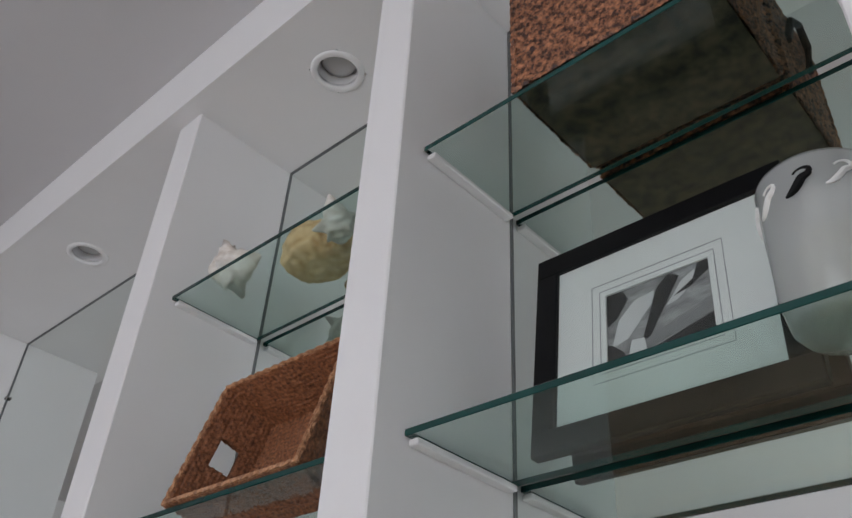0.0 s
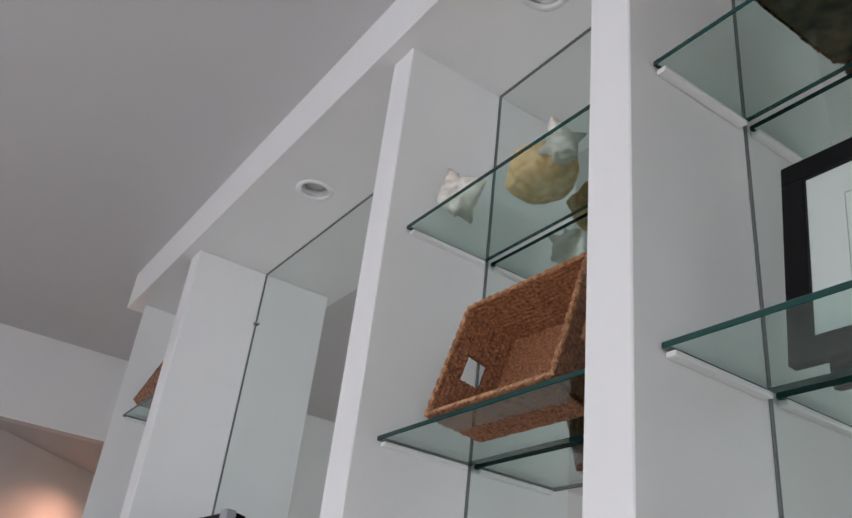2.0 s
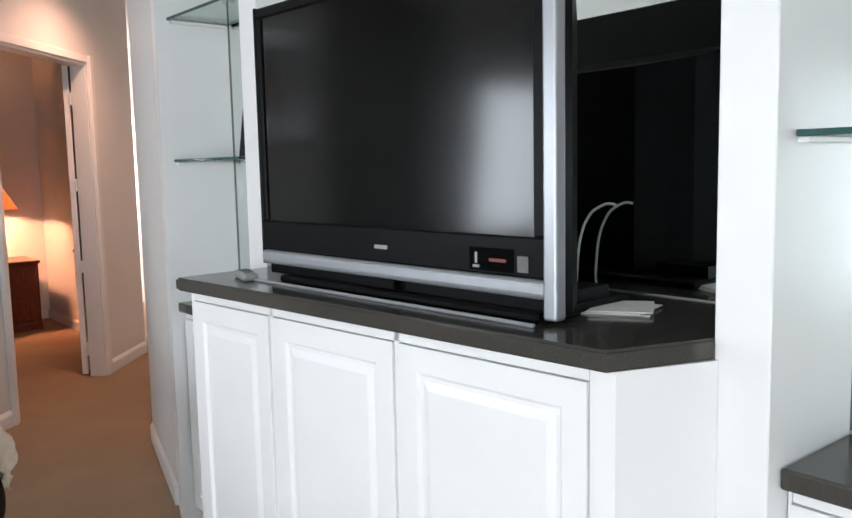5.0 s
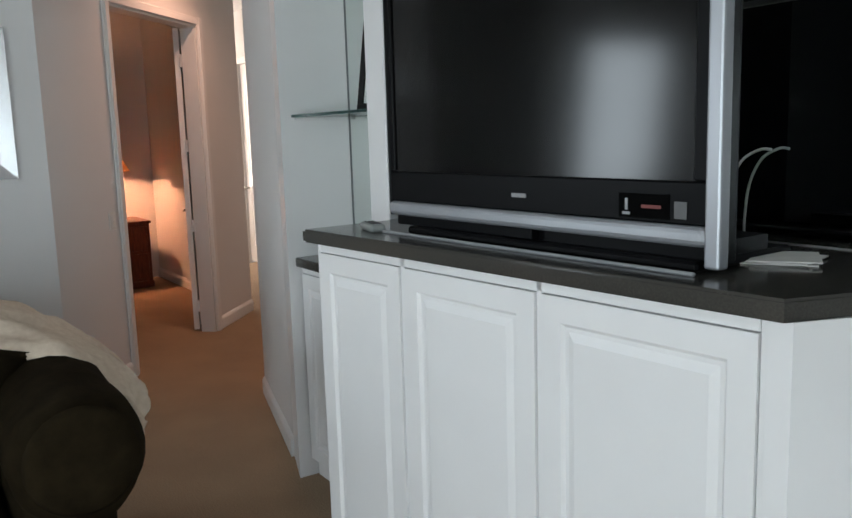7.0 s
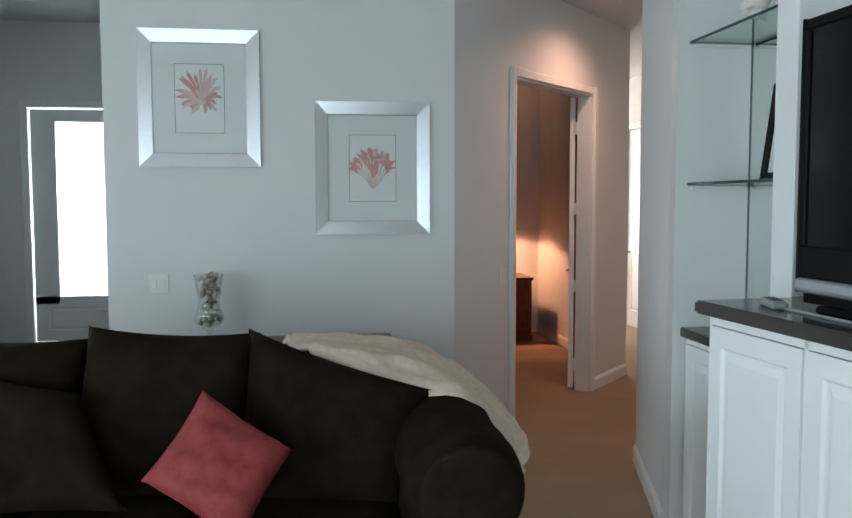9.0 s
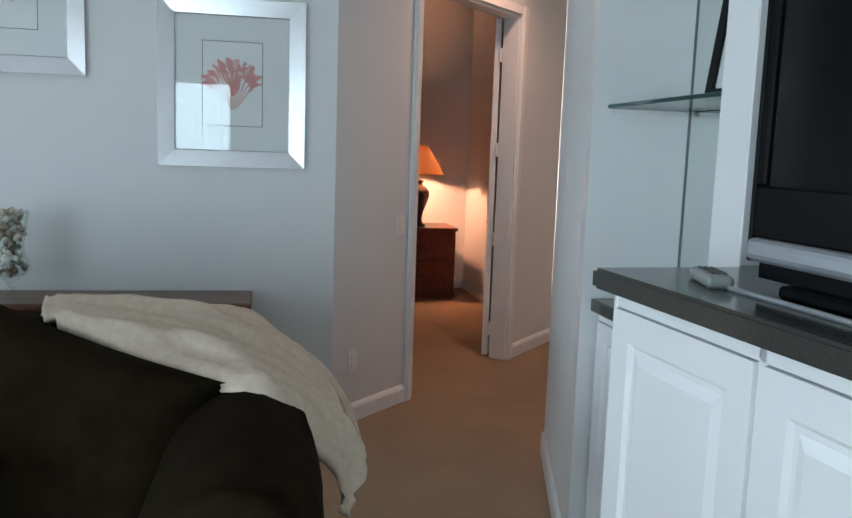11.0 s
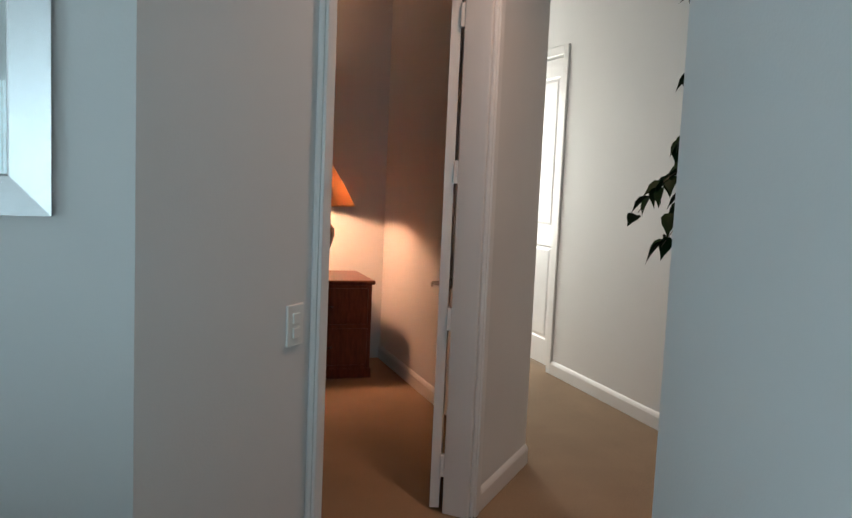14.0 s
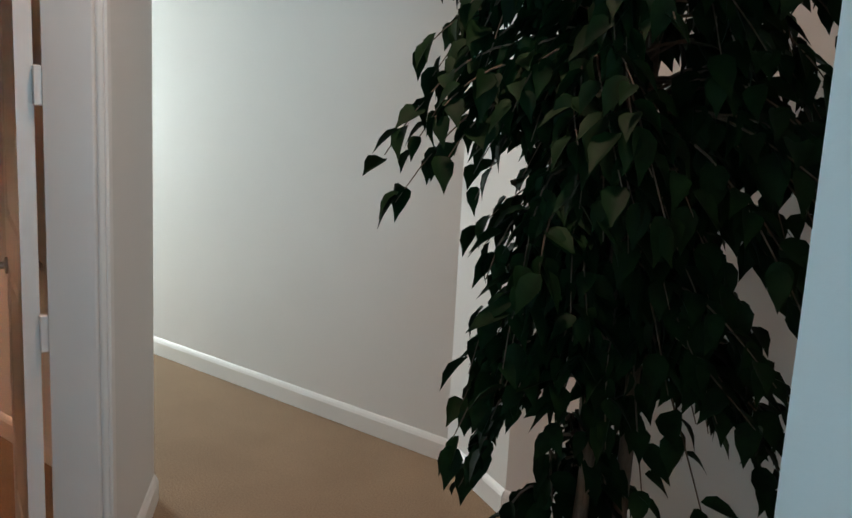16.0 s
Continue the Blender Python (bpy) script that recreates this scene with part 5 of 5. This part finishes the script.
def pillow(c00, c10, c01, c11, half, seed, wrinkle=0.006, n=26):
    """A knife-edged pillow between four corners (top left, top right, bottom left, bottom right), with drawn-in sides and soft creases."""
    b = bmesh.new()
    c00, c10, c01, c11 = (Vector(c) for c in (c00, c10, c01, c11))
    up = (c10 - c00).cross(c01 - c00).normalized()
    for side in (1, -1):
        rows = []
        for j in range(n + 1):
            row = []
            for i in range(n + 1):
                u, v = i / n, j / n
                cu, cv = 2 * u - 1, 2 * v - 1
                full = (1 - cu ** 4) * (1 - cv ** 4)
                su, sv = u - 0.035 * cu * (1 - cv * cv), v - 0.035 * cv * (1 - cu * cu)
                at = (c00 * (1 - su) + c10 * su) * (1 - sv) + (c01 * (1 - su) + c11 * su) * sv
                corner = (abs(cu) * abs(cv)) ** 3
                w = wrinkle * math.sin(9 * (u + v) + 3 * noise.noise(Vector((u * 4, v * 4, side + seed)))) * full
                w += wrinkle * 2.2 * corner * (1 - cu ** 6) * math.sin(14 * (u - v) + seed)
                w += wrinkle * 2.0 * noise.noise(Vector((u * 3.1 + seed, v * 3.1, side))) * full
                row.append(b.verts.new(at + up * side * (half * full ** 0.5 + w)))
            rows.append(row)
        for a, c in zip(rows, rows[1:]):
            for i in range(n):
                b.faces.new((a[i], a[i + 1], c[i + 1], c[i]))
    bmesh.ops.remove_doubles(b, verts=b.verts[:], dist=0.0008)
    return b


BACKS = (((-4.47, -0.975, 1.092), (-4.27, -0.285, 0.872), (-4.31, -1.05, 0.44), (-4.21, -0.40, 0.43)),
         ((-4.52, -1.575, 1.105), (-4.47, -0.930, 1.075), (-4.36, -1.68, 0.44), (-4.37, -0.96, 0.44)),
         ((-4.52, -2.300, 1.085), (-4.55, -1.560, 1.055), (-4.36, -2.30, 0.44), (-4.38, -1.60, 0.44)))
for k, corners in enumerate(BACKS):
    sofa_part("back_cushion", pillow(*corners, 0.145, k * 3.7, 0.008), Matrix.Identity(4))
for y, s in ((-0.262, 1), (-2.60, -1)):
    ab = bmesh.new()
    n, m = 28, 22
    rows = []
    for j in range(m + 1):
        f = j / m
        x = -3.66 - 1.05 * f
        puff = 1.0 - 0.55 * max(0.0, 1 - f / 0.09) ** 2 - 0.3 * max(0.0, (f - 0.95) / 0.05) ** 2
        row = []
        for i in range(n):
            a = 2 * math.pi * i / n
            c, q = math.cos(a), math.sin(a)
            yy = 0.195 * (abs(c) ** 0.9) * (1 if c > 0 else -1)
            zz = 0.675 + 0.18 * q if q > 0 else 0.675 + 0.20 * q
            w = 0.008 * noise.noise(Vector((x * 6, c * 2 + y, q * 2)))
            row.append(ab.verts.new((x, y + (0.03 * f if s > 0 else 0.0) + yy * puff + w, 0.10 + (zz - 0.10) * (1 if q < 0 else 1) * (1.0 if puff > 0.99 else 0.93 + 0.07 * puff) + w)))
        rows.append(row)
    for a, c in zip(rows, rows[1:]):
        for i in range(n):
            ab.faces.new((a[i], a[(i + 1) % n], c[(i + 1) % n], c[i]))
    ab.faces.new(rows[0])
    ab.faces.new(rows[-1])
    sofa_part("arm", ab, Matrix.Identity(4), "rolled padded arm")
    sofa_part("arm_base", cushion(0.98, 0.27, 0.50, 8, 10, 0.004), pose(-4.20, y - 0.03 * s, 0.36))
    disc = lathe([(0, 0.030), (0.09, 0.027), (0.145, 0.014), (0.160, -0.004), (0.150, -0.02), (0, -0.02)], 30, m=Matrix.Translation((-3.650, y, 0.685)) @ Matrix.Rotation(radians(90), 4, "Y"))
    sofa_part("arm_front", disc, Matrix.Identity(4), "round padded arm front")
for x in (-3.8, -4.75):
    for y in (-0.35, -2.5):
        fb = lathe([(0, 0), (0.025, 0), (0.03, 0.09), (0, 0.09)], 12)
        fb.transform(local(pose(x, y, 0)))
        part("foot", fb, WOOD, sofa)
tagged(sofa, "dark brown microfibre sofa with rolled arms and loose cushions", "sofa")

thing("throw_pillow", pillow((-4.215, -1.118, 0.914), (-4.102, -0.803, 0.718), (-3.965, -1.286, 0.680), (-3.85, -0.97, 0.485), 0.075, 2.0, 0.007), RED_CLOTH, "square red cloth pillow leaning on the sofa", "pillow", smooth=True)
thing("throw_pillow", pillow((-4.36, -1.90, 0.960), (-4.30, -1.56, 0.900), (-4.02, -1.92, 0.560), (-4.02, -1.34, 0.560), 0.085, 6.0, 0.007), SOFA, "dark brown cushion leaning on the sofa", "pillow", smooth=True)

# the throw: three lines across it, at the front edge, the crest and behind the back, from the middle of the back to the outer drop
FOLDS = (((-4.44, -0.74, 1.000), (-4.34, -0.50, 0.938), (-4.25, -0.30, 0.890), (-4.20, -0.12, 0.832), (-4.165, 0.00, 0.690), (-4.125, 0.03, 0.590)),
         ((-4.68, -0.83, 1.022), (-4.66, -0.50, 0.990), (-4.62, -0.27, 0.930), (-4.58, -0.10, 0.850), (-4.50, 0.035, 0.740), (-4.28, 0.070, 0.605)),
         ((-4.96, -0.86, 0.945), (-4.965, -0.50, 0.945), (-4.95, -0.26, 0.930), (-4.90, -0.13, 0.860), (-4.80, -0.02, 0.760), (-4.46, 0.070, 0.640)))
tb = bmesh.new()
NU, NV = 64, 44
grid = []
lines = []
for line in FOLDS:
    pts = [Vector(c) for c in line]
    run = []
    for i in range(NU + 1):
        f = i / NU * 5
        k = min(4, int(f))
        q = f - k
        a, c, d, e = pts[max(0, k - 1)], pts[k], pts[k + 1], pts[min(5, k + 2)]
        run.append(c * (2 * q ** 3 - 3 * q ** 2 + 1) + (d - a) * 0.5 * (q ** 3 - 2 * q ** 2 + q) + d * (3 * q ** 2 - 2 * q ** 3) + (e - c) * 0.5 * (q ** 3 - q ** 2))
    lines.append(run)
for j in range(NV + 1):
    g = j / NV                       # from behind the back to the front edge
    row = []
    for i in range(NU + 1):
        f = i / NU
        at = lines[2][i] * (1 - g) * (1 - 2 * g) + lines[1][i] * 4 * g * (1 - g) + lines[0][i] * g * (2 * g - 1)
        soft = noise.noise(Vector((f * 3, g * 3, 0)))
        fold = 0.013 * (1 - 2 * abs(math.sin(g * 6.5 + f * 2.6 + 1.6 * soft))) + 0.022 * noise.noise(Vector((f * 5, g * 7, 2))) + 0.006 * noise.noise(Vector((f * 16, g * 18, 5)))
        hem = 0.012 if g > 0.96 or f < 0.03 or f > 0.97 else 0
        row.append(tb.verts.new((at.x + 0.4 * fold, at.y + (fold if f > 0.7 else 0.3 * fold) + 0.012 * math.sin(f * 17 + soft) * (g > 0.9), at.z + 0.008 + fold * (1.0 if f < 0.75 else 0.5) - hem - 0.020 * max(0.0, (g - 0.88) / 0.12) ** 2)))
    grid.append(row)
for a, c in zip(grid, grid[1:]):
    for i in range(NU):
        tb.faces.new((a[i], a[i + 1], c[i + 1], c[i]))
th = thing("throw_blanket", tb, THROW, "cream fleece throw draped over the sofa back and arm", "blanket", smooth=True)
md = th.modifiers.new("thick", "SOLIDIFY")
md.thickness, md.offset = 0.022, 1.0

# ---- ceiling fan ----
fan = empty("ceiling_fan", (-4.07, -2.95, 0.0))
part("canopy", lathe([(0.0, CZ - 0.001), (0.07, CZ - 0.001), (0.07, CZ - 0.02), (0.03, CZ - 0.06), (0.0, CZ - 0.06)], 24), WHITE, fan, smooth=True)
part("downrod", lathe([(0.0, CZ - 0.05), (0.014, CZ - 0.05), (0.014, 3.50), (0, 3.50)], 12), WHITE, fan, smooth=True)
part("motor", lathe([(0, 3.51), (0.06, 3.505), (0.12, 3.47), (0.125, 3.42), (0.09, 3.38), (0.055, 3.36), (0.05, 3.33), (0, 3.33)], 30), WHITE, fan, smooth=True)
part("lamp_collar", lathe([(0, 3.335), (0.072, 3.33), (0.075, 3.30), (0, 3.298)], 28), DARK_GREY, fan, "dark collar ring", smooth=True)
part("globe", lathe([(0.07, 3.30), (0.125, 3.26), (0.15, 3.20), (0.125, 3.135), (0.06, 3.095), (0, 3.085)], 32), FROST, fan, "white glass globe", smooth=True)
for k in range(5):
    a = radians(20 + 72 * k)
    bb = box(0.16, 0.66, -0.065, 0.065, -0.004, 0.004, 0.003)
    box(0.08, 0.20, -0.018, 0.018, -0.006, 0.002, 0.002, bm=bb)
    bb.transform(Matrix.Translation((0, 0, 3.43)) @ Matrix.Rotation(a, 4, "Z") @ Matrix.Rotation(radians(9), 4, "X"))
    part("blade", bb, WHITE, fan)
tagged(fan, "white ceiling fan with a glass globe lamp", "ceiling fan")

# ---- outside ----
structure("ground", box(-400, 400, -400, 400, -0.40, -0.125), GRASS, "flat green lawn round the house", "ground")
structure("patio", box(2.2, 8.0, -7, 3, -0.124, -0.03), PATIO, "pale concrete patio beyond the sliding door", "patio")
hs = empty("neighbour_house", (24, -4, 0))
part("wall", box(0, 8, -9, 9, -0.125, 3.0), STUCCO, hs)
rb = bmesh.new()
vv = [rb.verts.new(c) for c in ((-0.6, -9.6, 3.0), (8.6, -9.6, 3.0), (8.6, 9.6, 3.0), (-0.6, 9.6, 3.0), (4, -5, 5.0), (4, 5, 5.0))]
for q in ((0, 1, 4), (1, 2, 5, 4), (2, 3, 5), (3, 0, 4, 5), (0, 3, 2, 1)):
    rb.faces.new([vv[i] for i in q])
part("roof", rb, PATIO, hs)
for y in (-6, -1.5, 3.5):
    part("window", box(-0.03, 0.0, y - 0.8, y + 0.8, 0.9, 2.3), DARK_GREY, hs)
tagged(hs, "pale stucco neighbour house with a hip roof", "house")


# ---- indoor tree in the niche ----
rt = random.Random(21)
plant = empty("ficus_tree", (-6.55, 2.11, 0.0))
part("pot", lathe([(0, 0), (0.13, 0), (0.15, 0.02), (0.18, 0.28), (0.19, 0.30), (0.175, 0.30), (0.165, 0.27), (0, 0.27)], 30), WICKER, plant, "woven brown pot", smooth=True)
part("soil", lathe([(0, 0.285), (0.10, 0.282), (0.168, 0.27), (0, 0.262)], 24), BARK, plant, "dark moss on the pot", smooth=True)
trunks = []
for k in range(3):
    a = k * 2.1
    pts = [Vector((0.05 * math.cos(a), 0.05 * math.sin(a), 0.26))]
    for i in range(1, 9):
        f = i / 8
        pts.append(Vector((0.05 * math.cos(a + 3 * f) + 0.06 * f * math.cos(a), 0.05 * math.sin(a + 3 * f) + 0.06 * f * math.sin(a), 0.26 + 2.1 * f)))
    trunks.append(pts)
    part("trunk", tube(pts, [0.020 - 0.0015 * i for i in range(9)], 8), BARK, plant, smooth=True)


def leaf_mesh(length, width, fold, droop):
    b = bmesh.new()
    mids, ls, rs_ = [], [], []
    outline = ((0.0, 0.0), (0.10, 0.62), (0.32, 1.0), (0.60, 0.80), (0.80, 0.34), (1.0, 0.0))
    for f, w in outline:
        z = -droop * f * f * length
        mids.append(b.verts.new((f * length, 0, z)))
        if 0 < w:
            ls.append(b.verts.new((f * length * 0.98, w * width / 2, z + fold * w * width)))
            rs_.append(b.verts.new((f * length * 0.98, -w * width / 2, z + fold * w * width)))
    for side in (ls, rs_):
        b.faces.new((mids[0], mids[1], side[0]))
        for i in range(3):
            b.faces.new((mids[i + 1], mids[i + 2], side[i + 1], side[i]))
        b.faces.new((mids[4], mids[5], side[3]))
    return b


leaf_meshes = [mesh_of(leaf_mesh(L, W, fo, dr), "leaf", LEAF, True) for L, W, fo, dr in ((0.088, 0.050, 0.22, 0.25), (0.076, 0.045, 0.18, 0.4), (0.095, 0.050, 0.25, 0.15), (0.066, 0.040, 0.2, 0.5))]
verts_of = [([v.co.copy() for v in me.vertices], [tuple(p.vertices) for p in me.polygons]) for me in leaf_meshes]
twigs = bmesh.new()
places = []


def spray(base, a, reach, rise, sag, n=8, first=3, two=0.45, jitter=0.012):
    """A twig that rises from base, arches over and hangs, with leaves in pairs along its outer part."""
    pts = []
    for i in range(n + 1):
        f = i / n
        pts.append(base + Vector((math.cos(a + 0.4 * f) * reach * f, math.sin(a + 0.4 * f) * reach * f * 0.72, rise * math.sin(f * 2.4) - sag * f * f)))
    tube(pts, [0.0045 - 0.0004 * i for i in range(n + 1)], 5, twigs)
    for i in range(first, n + 1):
        for side in (-1, 1):
            for _ in range(1 + (rt.random() < two)):
                d = (pts[i] - pts[i - 1]).normalized()
                yaw = math.atan2(d.y, d.x) + side * rt.uniform(0.4, 1.3)
                p = pts[i].lerp(pts[i - 1], rt.random()) + Vector((rt.uniform(-1, 1), rt.uniform(-1, 1), rt.uniform(-1, 1))) * jitter
                places.append((p, yaw, rt.uniform(12, 74), rt.uniform(-35, 35), rt.randrange(4), rt.uniform(0.85, 1.2)))


# the crown: arching sprays in bunches, with gaps between them
for k in range(52):
    trunk = trunks[k % 3]
    h = 0.40 + 0.60 * ((k * 0.5698403) % 1.0)
    base = trunk[min(8, int(h * 8))].copy()
    base.z += rt.uniform(-0.1, 0.1)
    a = 2 * math.pi * ((k * 0.7548777) % 1.0) + rt.uniform(-0.25, 0.25)
    reach = rt.uniform(0.36, 0.58) * (0.80 + 0.24 * h)
    for _ in range(5):
        spray(base + Vector((0, 0, rt.uniform(-0.06, 0.06))), a + rt.uniform(-0.28, 0.28), reach * rt.uniform(0.6, 1.06), rt.uniform(0.02, 0.16), rt.uniform(0.14, 0.42))
# a narrow leafy shoot low on the stems
for k in range(16):
    spray(Vector((-0.06 + rt.uniform(-0.05, 0.05), -0.03, rt.uniform(0.50, 0.86))), rt.uniform(0, 2 * math.pi), rt.uniform(0.06, 0.16), 0.03, rt.uniform(0.05, 0.16), n=5, first=2)
tagged(part("branchwork", twigs, BARK, plant), "thin brown twigs", kind="stuff")
# the leaves towards the walkway are single pieces, the rest one mass
places.sort(key=lambda q: q[0].y - 0.35 * -q[0].x)
vs_, fs_ = [], []
for k, (p, yaw, pitch, roll, kind, sc) in enumerate(places):
    m = Matrix.Translation(p) @ Matrix.Rotation(yaw, 4, "Z") @ Matrix.Rotation(radians(pitch), 4, "Y") @ Matrix.Rotation(radians(roll), 4, "X") @ Matrix.Diagonal((sc, sc, sc, 1))
    if k < 300:
        o = new("leaf", leaf_meshes[kind])
        o.parent = plant
        o.matrix_basis = m
    else:
        n0 = len(vs_)
        vs_ += [m @ v for v in verts_of[kind][0]]
        fs_ += [tuple(i + n0 for i in f) for f in verts_of[kind][1]]
me = bpy.data.meshes.new("foliage")
me.from_pydata(vs_, [], fs_)
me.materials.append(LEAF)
for p in me.polygons:
    p.use_smooth = True
fo = new("foliage", me)
fo.parent = plant
tagged(fo, "dense dark green foliage", kind="stuff")
tagged(plant, "tall artificial ficus tree with dark green drooping leaves", "plant")
